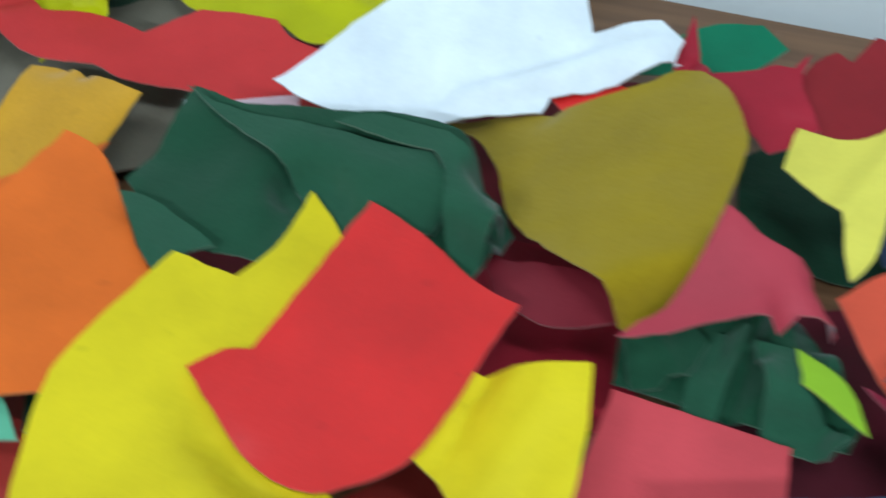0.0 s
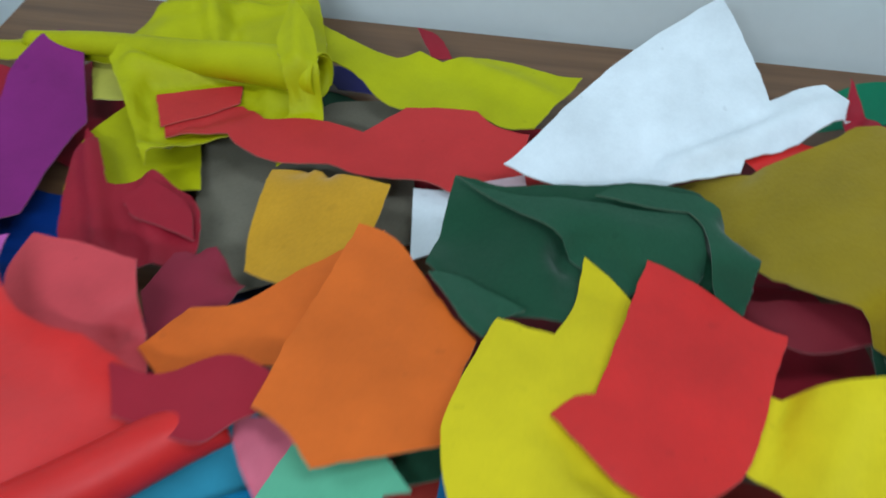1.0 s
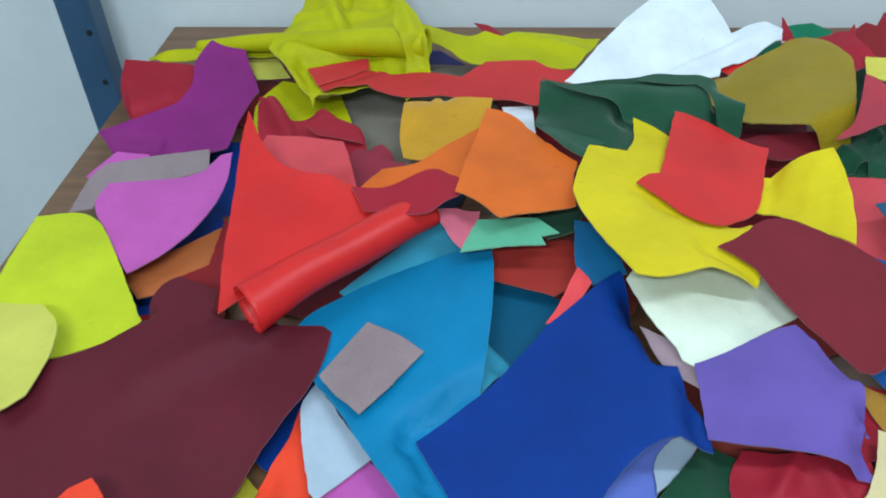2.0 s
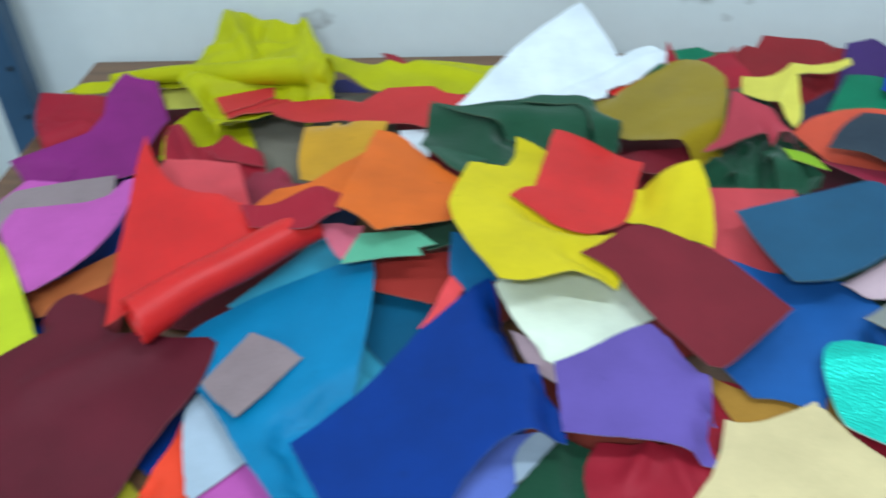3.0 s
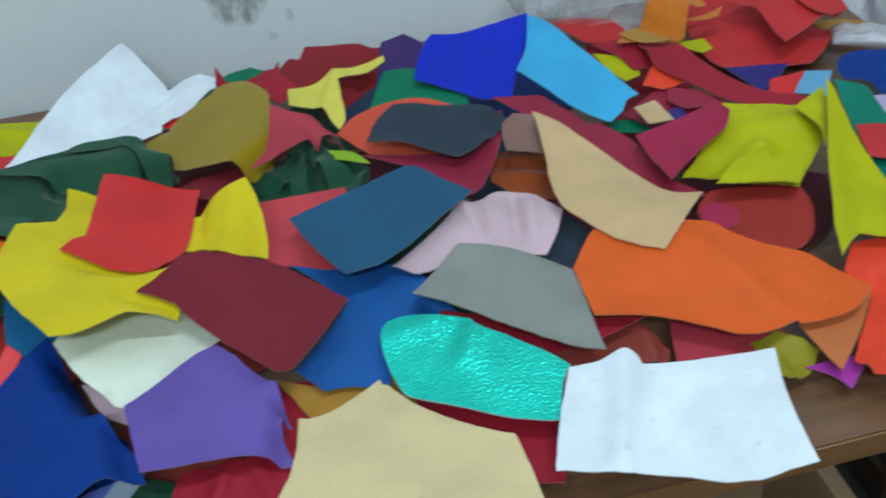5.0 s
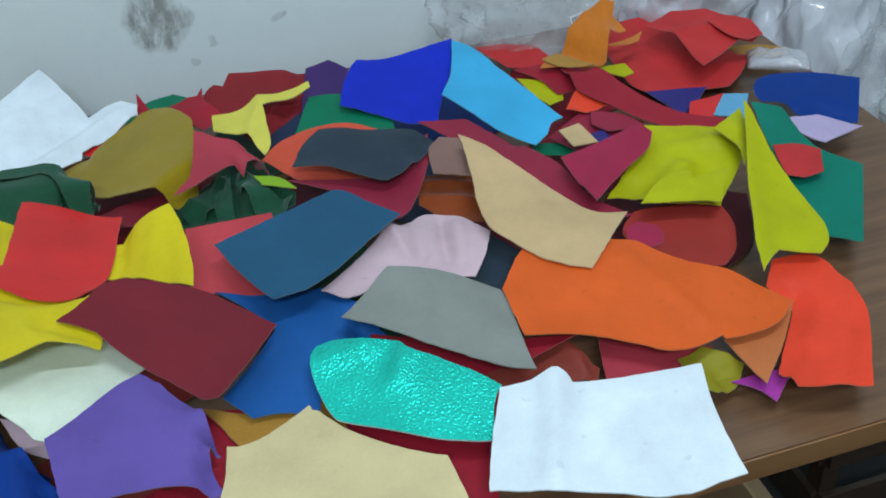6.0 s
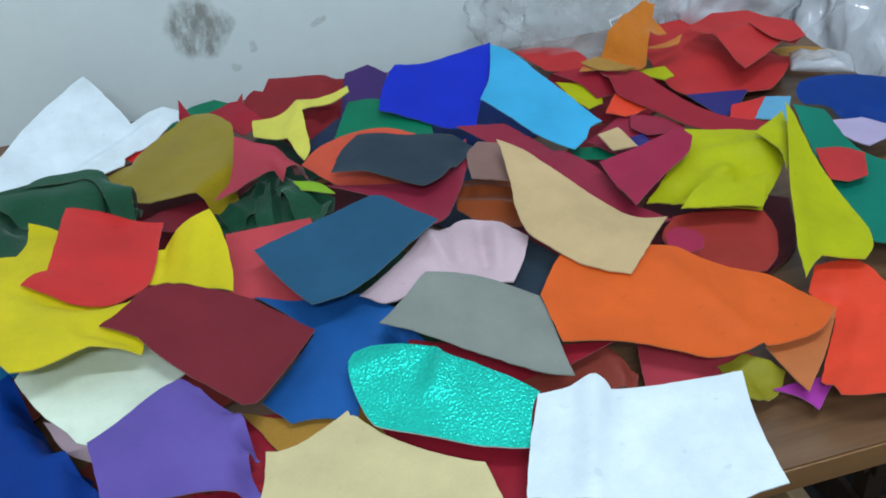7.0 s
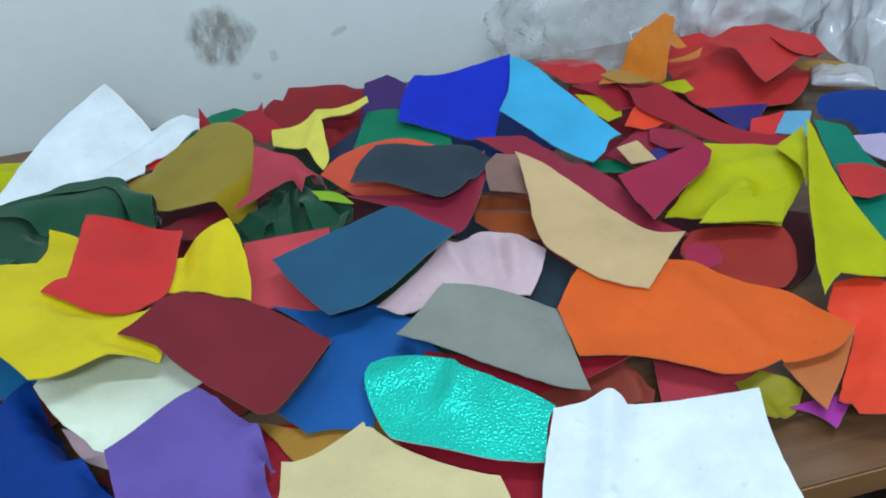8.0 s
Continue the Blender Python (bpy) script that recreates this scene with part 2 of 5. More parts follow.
# ---- the room ----
TABLE_Z = 0.75
X0, X1, Y0 = -2.4, 2.9, -2.7
tagged(part("floor", block(X0 - 0.1, Y0 - 0.1, -0.1, X1 + 0.1, WALL_Y + 0.1, 0), MAT_FLOOR), "dark grey-brown workshop floor", "floor", kind="structure")
tagged(part("wall_north", block(X0 - 0.1, WALL_Y, 0, X1 + 0.1, WALL_Y + 0.12, 2.8), MAT_WALL), "off-white painted wall with grey smudges behind the table", "wall", kind="structure")
tagged(part("wall_south", block(X0 - 0.1, Y0 - 0.12, 0, X1 + 0.1, Y0, 2.8), MAT_SIDE), "plain off-white painted wall", "wall", kind="structure")
tagged(part("wall_west", block(X0 - 0.12, Y0, 0, X0, WALL_Y, 2.8), MAT_SIDE), "plain off-white painted wall", "wall", kind="structure")
tagged(part("wall_east", block(X1, Y0, 0, X1 + 0.12, WALL_Y, 2.8), MAT_SIDE), "plain off-white painted wall", "wall", kind="structure")
tagged(part("ceiling", block(X0 - 0.12, Y0 - 0.12, 2.8, X1 + 0.12, WALL_Y + 0.12, 2.9), MAT_CEIL), "plain white ceiling", "ceiling", kind="structure")


# ---- table ----
def make_table(x0, x1, y0, y1):
    t = empty("work_table", (x0 + x1) / 2, (y0 + y1) / 2, 0)
    at = Matrix.Translation(-t.location)

    def piece(name, bm, mat, label=""):
        bm.transform(at)
        return part(name, bm, mat, t, label)
    piece("tabletop", block(x0 + 0.002, y0 + 0.002, TABLE_Z - 0.025, x1 - 0.002, y1 - 0.002, TABLE_Z), MAT_WOOD)
    piece("edge_band", block(x0, y0, TABLE_Z - 0.026, x1, y0 + 0.002, TABLE_Z - 0.0015, 0.0008), MAT_BAND, "lighter brown edge strip")
    piece("edge_band", block(x1 - 0.002, y0 + 0.002, TABLE_Z - 0.026, x1, y1, TABLE_Z - 0.0015, 0.0008), MAT_BAND, "lighter brown edge strip")
    for x in (x0 + 0.05, x1 - 0.09):
        for y in (y0 + 0.05, y1 - 0.09):
            piece("leg", block(x, y, 0, x + 0.04, y + 0.04, TABLE_Z - 0.025, 0.003), MAT_STEEL)
    piece("apron", block(x0 + 0.09, y0 + 0.06, TABLE_Z - 0.085, x1 - 0.09, y0 + 0.08, TABLE_Z - 0.025), MAT_STEEL)
    return tagged(t, "brown wood-veneer work table covered in leather offcuts", "table")


TX0, TX1, TY0, TY1 = -0.6, 1.01, 0.05, 0.85
make_table(TX0, TX1, TY0, TY1)


# ---- leather scraps ----
CELL = 0.004
GX0, GY0, GW, GH = -0.95, -0.15, 540, 260
roof = np.full((GH, GW), 9.0)
heap = np.full((GH, GW), 0.0)
ix0, ix1, iy0, iy1 = (int((v - g) / CELL) for v, g in ((TX0, GX0), (TX1, GX0), (TY0, GY0), (TY1, GY0)))
heap[iy0:iy1, ix0:ix1] = TABLE_Z


def cells(xy):
    return np.clip(((xy[:, 1] - GY0) / CELL).astype(int), 1, GH - 2), np.clip(((xy[:, 0] - GX0) / CELL).astype(int), 1, GW - 2)


def rounded(points, step):
    """A closed outline in metres: sharp corners stay, gentle turns become curves."""
    p = np.array(points, float)
    n = len(p)
    into, out = p - np.roll(p, 1, 0), np.roll(p, -1, 0) - p
    turn = np.abs((np.arctan2(out[:, 1], out[:, 0]) - np.arctan2(into[:, 1], into[:, 0]) + np.pi) % (2 * np.pi) - np.pi)
    soft = turn < math.radians(38)
    slope = np.where(soft[:, None], (np.roll(p, -1, 0) - np.roll(p, 1, 0)) * 0.5, 0)
    line = []
    for i in range(n):
        j = (i + 1) % n
        d = p[j] - p[i]
        length = np.hypot(*d)
        k = max(2, int(length / step))
        a = slope[i] if soft[i] else d
        b = slope[j] if soft[j] else d
        if (w := np.hypot(*a)) > 1e-9:
            a = a / w * length
        if (w := np.hypot(*b)) > 1e-9:
            b = b / w * length
        s = np.arange(k)[:, None] / k
        line.append((2 * s**3 - 3 * s**2 + 1) * p[i] + (s**3 - 2 * s**2 + s) * a + (-2 * s**3 + 3 * s**2) * p[j] + (s**3 - s**2) * b)
    return np.concatenate(line)


def inside(line, q):
    x, y, hit = q[:, 0], q[:, 1], np.zeros(len(q), bool)
    for (ax, ay), (bx, by) in zip(line, np.roll(line, -1, 0)):
        if ay != by:
            hit ^= ((ay > y) != (by > y)) & (x < (bx - ax) * (y - ay) / (by - ay) + ax)
    return hit


def drape(x, y, z, slopes, crumple, outline, ridges, seed, lift, step=0.0065):
    """One piece of hide as a solid sheet: cut to its outline, bent, and pressed down by what lies on it."""
    rnd = np.random.RandomState(seed)
    step = 0.0045 if crumple > 1 else step
    line = rounded([(a / 100, b / 100) for a, b in outline], step)
    line = line + rnd.normal(0, 0.00025, line.shape)
    lo, hi = line.min(0), line.max(0)
    gx, gy = np.meshgrid(np.arange(lo[0], hi[0], step), np.arange(lo[1], hi[1], step * 0.87))
    gx = gx + (np.arange(len(gx)) % 2)[:, None] * step / 2
    q = np.stack([gx.ravel(), gy.ravel()], 1)
    q = q[inside(line, q)]
    if len(q):
        far = np.min(np.hypot(q[:, None, 0] - line[None, :, 0], q[:, None, 1] - line[None, :, 1]), 1)
        q = q[far > step * 0.6]
    pts = [Vector(v) for v in np.concatenate([line, q])]
    n = len(line)
    verts, _, faces, *_ = delaunay_2d_cdt(pts, [(i, (i + 1) % n) for i in range(n)], [], 1, 1e-6)
    v = np.array([tuple(p) for p in verts])
    tri = np.array([f for f in faces if len(f) == 3])
    want = z + v[:, 0] * slopes[0] + v[:, 1] * slopes[1]
    off = rnd.uniform(-50, 50, 3)
    big = np.array([noise.noise(Vector((a * 9 + off[0], b * 9 + off[1], off[2]))) for a, b in v])
    fine = np.array([1 - 2 * abs(noise.noise(Vector((a * 24 + off[1], b * 24 + off[0], off[2])))) for a, b in v])
    crease = np.array([0.5 - 1.6 * abs(noise.noise(Vector((a * 17 + b * 9 + off[2], b * 15 - a * 6 + off[0], off[1])))) ** 0.7 for a, b in v])
    want = want + 0.0035 * (0.25 + 0.8 * crumple) * big + 0.0016 * crumple * fine + 0.0055 * max(0.0, crumple - 0.9) * crease
    fold = np.zeros(len(v))
    for ax, ay, bx, by, h, w in ridges:
        a, d = np.array((ax, ay)) / 100, np.array((bx - ax, by - ay)) / 100
        s = np.clip(((v - a) @ d) / (d @ d), 0, 1)
        away = np.hypot(*(v - a - s[:, None] * d).T)
        fold = fold + h / 100 * np.exp(-((away / (w / 100)) ** 2))
    want = want + 0.6 * fold
    world_xy = v + (x, y)
    r, c = cells(world_xy)
    floor_z = np.where(heap[r, c] > 0.5, TABLE_Z + 0.0016 + lift, 0.6)
    over = np.min([roof[r + i, c + j] for i in (-1, 0, 1) for j in (-1, 0, 1)], 0) - 0.0012
    e = np.concatenate([tri[:, [0, 1]], tri[:, [1, 2]], tri[:, [2, 0]]])
    zz = np.maximum(np.minimum(want, over), floor_z)
    for _ in range(6):
        total, count = np.zeros(len(v)), np.zeros(len(v))
        for a, b in ((0, 1), (1, 0)):
            np.add.at(total, e[:, a], zz[e[:, b]])
            np.add.at(count, e[:, a], 1)
        zz = np.maximum(np.minimum(0.5 * zz + 0.5 * total / np.maximum(count, 1), over), floor_z)
    zz = np.maximum(np.minimum(zz + 0.35 * fold, over), floor_z)
    for i in (-1, 0, 1):
        for j in (-1, 0, 1):
            np.minimum.at(roof, (r + i, c + j), zz - 0.0013)
    m, thick = len(v), 0.0013
    top = np.column_stack([v, zz - z])
    low = top - (0, 0, thick)
    used = {}
    for t in tri:
        for a, b in ((t[0], t[1]), (t[1], t[2]), (t[2], t[0])):
            used[(a, b)] = True
    rim = [(a, b) for a, b in used if (b, a) not in used]
    faces_out = [tuple(int(i) for i in t) for t in tri] + [tuple(int(i) + m for i in t[::-1]) for t in tri] + [(2 * m + 4 * i, 2 * m + 4 * i + 1, 2 * m + 4 * i + 2, 2 * m + 4 * i + 3) for i in range(len(rim))]
    sides = np.array([w for a, b in rim for w in (top[b], top[a], low[a], low[b])])
    me = bpy.data.meshes.new("leather_scrap")
    me.from_pydata([tuple(p) for p in np.concatenate([top, low, sides]).tolist()], [], faces_out)
    k = len(tri)
    me.polygons.foreach_set("use_smooth", [i < 2 * k for i in range(len(faces_out))])
    me.polygons.foreach_set("material_index", [0 if i < k else 1 for i in range(len(faces_out))])
    ob = new("leather_scrap", me)
    ob.location = (x, y, z)
    return ob


def lay(word, place, slopes, crumple, outline, ridges, seed, label, lift=0.0, group="leather scraps on the table"):
    ob = drape(*place, slopes, crumple, outline, ridges, seed, lift)
    ob.data.materials.append(TOPS[word])
    ob.data.materials.append(BACKS[word])
    return tagged(ob, label, "leather scrap", group)


# Each piece: note, hide, centre in metres, slopes, crumple, outline in cm round the centre, folds in cm.
SCRAPS = []


def scrap(note, hide, centre, slopes, crumple, outline, folds=()):
    SCRAPS.append((note, hide, centre, slopes, crumple, outline, folds))


scrap("greysuede", "stone", (-0.194, 0.618, 0.768), (0, 0), 0.4,
      [(-12.4, 2.8), (-4.0, 7.5), (-2.5, 8.9), (2.2, 9.8), (4.7, 6.2), (6.7, 0.3), (8.6, -5.5), (6.8, -6.7), (-3.2, -13.3), (-6.9, -9.9)])
scrap("whitebit", "white", (-0.097, 0.570, 0.785), (0, 0), 0.3,
      [(-2.3, 3.0), (0.9, 3.3), (1.9, -2.4), (-0.5, -4.0)])
scrap("navybit", "indigo", (-0.220, 0.743, 0.765), (0, 0), 0.3,
      [(-3.7, 1.4), (0.4, 1.7), (4.0, -1.7), (-0.7, -1.4)])
scrap("limelow", "limeyellow", (-0.355, 0.593, 0.778), (0, 0), 0.8,
      [(-3.5, -4.0), (-4.7, 1.7), (-3.1, 6.5), (4.0, 5.2), (7.2, -1.8), (2.4, -3.2), (-2.3, -4.5)])
scrap("limepale", "paleyellow", (-0.410, 0.680, 0.785), (0, 0), 0.3,
      [(-3.3, 2.3), (0.4, 2.6), (3.4, -2.1), (-0.5, -2.7)])
scrap("limeunder", "limeyellow", (-0.396, 0.712, 0.790), (0, 0), 1.4,
      [(-16.9, -2.0), (-12.9, -0.2), (-1.1, 2.9), (8.4, 3.7), (13.8, 3.0), (16.2, -1.2), (9.7, -1.1), (-3.2, -2.0), (-13.9, -3.2)], [(-14.4, -2.1, 14.8, 1.8, 1.2, 0.9)])
scrap("limestrip", "limeyellow", (-0.167, 0.737, 0.795), (-0.075, 0.0125), 1.2,
      [(-8.4, 3.0), (-6.6, 2.0), (-3.9, 0.9), (-0.6, 0.1), (1.0, 1.3), (3.2, 0.4), (6.6, 1.9), (9.1, 2.0), (12.5, 1.3), (14.6, 1.6), (14.0, -0.6), (12.8, -3.6), (12.1, -5.6), (10.0, -6.1), (7.3, -5.1), (4.0, -5.4), (1.2, -5.7), (-1.0, -4.6), (-3.4, -2.7), (-6.6, -1.5), (-9.5, 1.2), (-11.8, 4.3), (-9.3, 5.3)], [(-9.4, 5.3, 12.5, -1.8, 0.8, 1.0)])
scrap("limetongue", "limeyellow", (-0.321, 0.645, 0.800), (0, 0.1), 1,
      [(-5.5, 0.9), (-3.6, 2.7), (2.3, 3.2), (6.6, 0.2), (1.8, -2.6), (-1.5, -4.3)])
scrap("limefold", "limeyellow", (-0.311, 0.704, 0.812), (-0.0844, 0.0187), 3.2,
      [(-8.8, -3.4), (-7.2, 4.1), (-7.2, 12.8), (-3.8, 12.7), (3.4, 11.2), (5.1, 8.7), (8.9, -0.4), (8.5, -6.5), (6.1, -7.4), (1.7, -11.1), (-1.3, -13.1), (-5.4, -7.6)], [(-7.0, 12.0, 3.1, -6.5, 1.6, 0.8), (3.5, 10.9, 9.4, -5.7, 1.6, 0.8), (-3.5, 11.6, 1.1, -1.4, -1.2, 0.6), (-6.7, 3.4, 3.8, 7.8, 0.9, 0.6), (-6.6, -3.8, 7.5, -1.9, 1.0, 0.7)])
scrap("limeflap", "limeyellow", (-0.230, 0.654, 0.835), (0, 0.1), 1.5,
      [(-2.4, 7.7), (0.4, 4.5), (2.5, -0.9), (2.3, -4.9), (0.7, -6.3), (-1.0, -3.2), (-0.3, -0.3), (-2.2, 3.3)], [(-1.9, 7.1, 2.7, -4.9, 1.2, 0.7)])
scrap("redtag", "crimson", (-0.157, 0.791, 0.775), (0, 0), 0.4,
      [(-2.3, 2.4), (-0.2, 1.5), (2.1, -1.8), (0.4, -2.1)])
scrap("darkredfold", "crimson", (-0.523, 0.623, 0.790), (0, 0.1), 1.4,
      [(-6.3, 5.4), (2.1, 4.5), (5.4, 2.7), (5.1, -2.3), (0.3, -4.9), (-1.6, -5.7), (-5.0, 0.2)], [(-4.0, 0.3, 4.1, -1.4, -1.2, 0.8)])
scrap("crimsoncrumple", "crimson", (-0.323, 0.540, 0.790), (0, 0.05), 2,
      [(-7.7, 7.6), (-5.0, 5.2), (-2.0, 0.9), (1.1, 2.5), (5.1, 0.8), (7.0, -2.3), (7.6, -5.3), (-1.7, -6.4), (-4.4, -3.0)], [(-5.5, 4.6, 0.1, -4.5, 1.8, 0.8), (1.3, 2.0, 4.8, -5.1, 1.5, 0.8)])
scrap("wine", "maroonred", (-0.232, 0.461, 0.803), (0, 0), 0.5,
      [(-2.5, 2.8), (0.1, 3.9), (3.3, 1.1), (2.8, -1.5), (-0.6, -5.1), (-3.2, -1.1)])
scrap("mustard", "mustardyellow", (-0.176, 0.532, 0.803), (0.169, 0.153), 0.5,
      [(-4.7, 5.2), (-2.6, 5.5), (5.1, 3.8), (5.0, -0.1), (4.5, -4.6), (0.2, -5.1), (-3.2, -4.2), (-4.2, -0.6)])
scrap("redscarf", "red", (-0.181, 0.618, 0.800), (-0.06, 0), 1,
      [(-15.5, 1.5), (-9.3, 3.1), (-6.7, 1.5), (-4.1, 2.3), (-1.2, 2.3), (1.2, 1.9), (2.5, 3.9), (3.5, 5.5), (6.2, 6.3), (8.9, 6.6), (10.6, 5.2), (13.4, 4.9), (13.5, 2.3), (15.6, 0.4), (17.0, -0.4), (15.5, -1.3), (12.5, -1.8), (9.7, -2.7), (7.3, -1.9), (4.8, -2.3), (2.2, -2.6), (-0.3, -2.1), (-2.4, -2.5), (-5.1, -2.7), (-7.9, -1.5), (-8.9, -0.8), (-10.9, -1.3), (-13.8, -1.7)])
scrap("redstripe", "red", (-0.312, 0.631, 0.803), (0, 0.02), 0.4,
      [(-3.6, 1.5), (-0.2, 2.9), (3.0, 3.9), (3.6, 1.9), (1.5, 0.1), (-0.8, -1.4), (-1.5, -2.0)])
scrap("crimsonfold", "crimson", (-0.507, 0.585, 0.800), (0, 0.1), 1.6,
      [(-4.8, 2.7), (-1.8, 1.3), (1.7, 2.2), (3.8, 1.6), (3.0, -1.2), (0.2, -3.2), (-2.0, -3.5)])
scrap("purple", "magentapurple", (-0.472, 0.595, 0.795), (-0.115, 0.162), 0.6,
      [(-0.9, 10.3), (0.6, 11.2), (2.7, 11.0), (4.9, 6.7), (7.2, 2.3), (6.6, 0.2), (6.2, -2.9), (6.2, -7.2), (4.0, -8.5), (-0.3, -9.4), (-4.2, -9.6), (-6.8, -8.2), (-8.7, -6.7), (-5.1, -4.0), (-1.4, -0.8), (-0.8, 2.4), (-1.5, 6.6)])
scrap("orchidback", "orchid", (-0.519, 0.480, 0.775), (0, 0), 0.3,
      [(-3.3, -1.1), (-1.6, 3.4), (2.3, 3.0), (3.0, -1.6), (-0.3, -3.7)])
scrap("tanorange", "tanorange", (-0.400, 0.343, 0.768), (0, 0), 0.4,
      [(-5.4, -1.9), (-0.7, 2.5), (3.0, 6.0), (5.5, -1.5), (-2.4, -5.1)])
scrap("darkcrimson", "darkred", (-0.367, 0.327, 0.772), (0, 0), 0.4,
      [(-3.5, -1.7), (-0.1, 0.9), (-0.9, 8.7), (1.0, 4.0), (3.8, -6.4), (-0.3, -5.5)])
scrap("taupestrip", "taupe", (-0.475, 0.438, 0.790), (0, 0), 0.3,
      [(-5.4, -5.1), (-5.6, 1.2), (-5.0, 3.2), (0.2, 4.9), (5.5, 6.3), (6.7, 2.8), (4.4, 1.3), (1.6, 0.0), (-2.9, -0.8), (-3.2, -4.4)])
scrap("orchid", "orchid", (-0.429, 0.405, 0.795), (0, 0.05), 0.6,
      [(-7.3, -1.2), (-7.2, 2.2), (-2.6, 3.0), (0.3, 3.6), (2.2, 4.7), (3.1, 7.3), (4.2, 7.9), (5.1, 2.9), (4.8, -1.3), (3.7, -4.9), (2.0, -8.1), (-0.4, -10.1), (-2.2, -8.0), (-5.4, -3.8)])
scrap("crimsonpeak", "crimson", (-0.288, 0.528, 0.800), (0, 0.1), 1.6,
      [(-3.1, 0.3), (-1.9, 2.4), (0.0, 1.8), (2.1, 0.5), (3.7, -2.3), (0.8, -1.6), (-1.6, -1.1)])
scrap("salmon", "coral", (-0.279, 0.419, 0.840), (0, 0.05), 0.5,
      [(-5.3, 3.5), (-1.5, 3.3), (2.6, 2.7), (4.0, -0.3), (6.0, -4.1), (3.8, -4.5), (-0.5, -3.7), (-4.2, -2.8), (-5.4, 0.5)])
scrap("redlow", "tomato", (-0.234, 0.114, 0.766), (0, 0), 0.3,
      [(-0.2, 6.0), (3.3, -3.9), (-2.7, -4.3), (-0.4, 2.2)])
scrap("orchidlow", "orchid", (-0.169, 0.080, 0.772), (0, 0), 0.3,
      [(-3.6, -0.2), (-0.4, 4.8), (4.0, 0.6), (2.7, -2.7), (-2.6, -2.5)])
scrap("silverfilm", "silver", (-0.202, 0.133, 0.776), (0, 0), 0.6,
      [(-3.0, 3.4), (-2.4, 6.1), (1.5, 1.4), (3.7, -1.1), (0.4, -5.3), (-0.3, -4.5)])
scrap("aquaband", "aqua", (-0.163, 0.316, 0.795), (0, 0.1), 0.3,
      [(-6.3, -3.0), (0.6, 6.5), (5.2, 3.6), (4.0, -1.6), (-3.5, -5.4)])
scrap("aquaside", "aqua", (-0.099, 0.185, 0.782), (0, 0.1), 0.3,
      [(0.5, 9.8), (3.5, 4.6), (0.1, -2.1), (0.8, -10.2), (-2.8, -6.9), (-2.0, 4.7)])
scrap("petroldark", "petrol", (-0.071, 0.284, 0.780), (0, 0.1), 0.3,
      [(-3.8, 4.4), (2.4, 2.2), (5.2, 0.4), (0.0, -5.7), (-3.8, -1.3)])
scrap("rust", "rustred", (-0.058, 0.322, 0.800), (0, 0.1), 0.5,
      [(-4.9, 2.5), (2.7, 3.5), (4.5, -0.9), (1.8, -3.3), (-4.1, -1.7)])
scrap("oliveedge", "oliveyellow", (-0.26, 0.08, 0.762), (0, 0), 0.3,
      [(-4.9, -1.5), (-2.7, 1.4), (-1.0, 3.3), (1.1, 1.5), (0.6, -1.6)])
scrap("cyan", "cyanblue", (-0.135, 0.180, 0.799), (0.112, 0.07), 0.4,
      [(3.6, 16.3), (4.4, 11.5), (4.7, 7.3), (4.8, 2.7), (4.6, -0.9), (5.8, -4.9), (6.1, -11.1), (5.5, -12.3), (1.9, -12.4), (-0.3, -9.7), (-3.0, -6.6), (-6.0, -2.8), (-9.0, 0.7), (-12.6, 5.1), (-10.8, 7.8), (-8.5, 9.5), (-5.8, 11.4), (-1.9, 13.3), (1.0, 14.8)])
scrap("plum", "plum", (-0.308, 0.182, 0.792), (-0.0731, 0.203), 0.7,
      [(-6.7, 8.0), (-5.5, 9.1), (-1.9, 8.0), (-1.7, 5.8), (0.2, 4.9), (3.8, 5.1), (6.8, 5.6), (8.0, 5.7), (8.8, 5.1), (8.7, 2.2), (8.0, -0.7), (6.8, -3.3), (5.7, -6.1), (4.8, -9.0), (4.1, -11.1), (3.6, -12.5), (-12.2, -14.9), (-17.2, -4.9), (-15.5, -1.8), (-13.8, -0.4), (-10.5, 1.3), (-7.6, 3.8), (-7.4, 6.0)], [(-5.4, -1.5, 2.9, 4.9, 1.0, 1.6)])
scrap("chartreuse", "chartreuse", (-0.476, 0.278, 0.790), (0, 0.05), 0.5,
      [(-8.0, 9.6), (-3.9, 10.4), (-1.1, 9.1), (1.9, 5.4), (4.9, 1.1), (8.4, -4.0), (6.7, -5.7), (4.1, -7.2), (1.7, -8.3), (-2.0, -9.5), (-6.7, -4.1), (-7.8, 2.1)])
scrap("chartreuseback", "paleyellow", (-0.45, 0.2, 0.81), (0, 0.05), 0.4,
      [(-8.1, 3.1), (-2.4, 3.2), (-0.2, 1.1), (0.7, -2.2), (0.6, -6.5), (-1.3, -8.8)])
scrap("tomatolow", "tomato", (-0.36, 0.07, 0.8), (0, 0.1), 0.3,
      [(-2.3, -4.0), (-1.4, -1.4), (-0.0, -0.3), (1.4, -1.6), (2.9, -4.4), (-2.0, -5.0)])
scrap("pinkbit", "rosepink", (-0.125, 0.337, 0.835), (0, 0.1), 0.3,
      [(-2.4, 1.6), (1.5, 2.1), (1.5, -0.2), (0.6, -2.8), (-1.2, -0.7)])
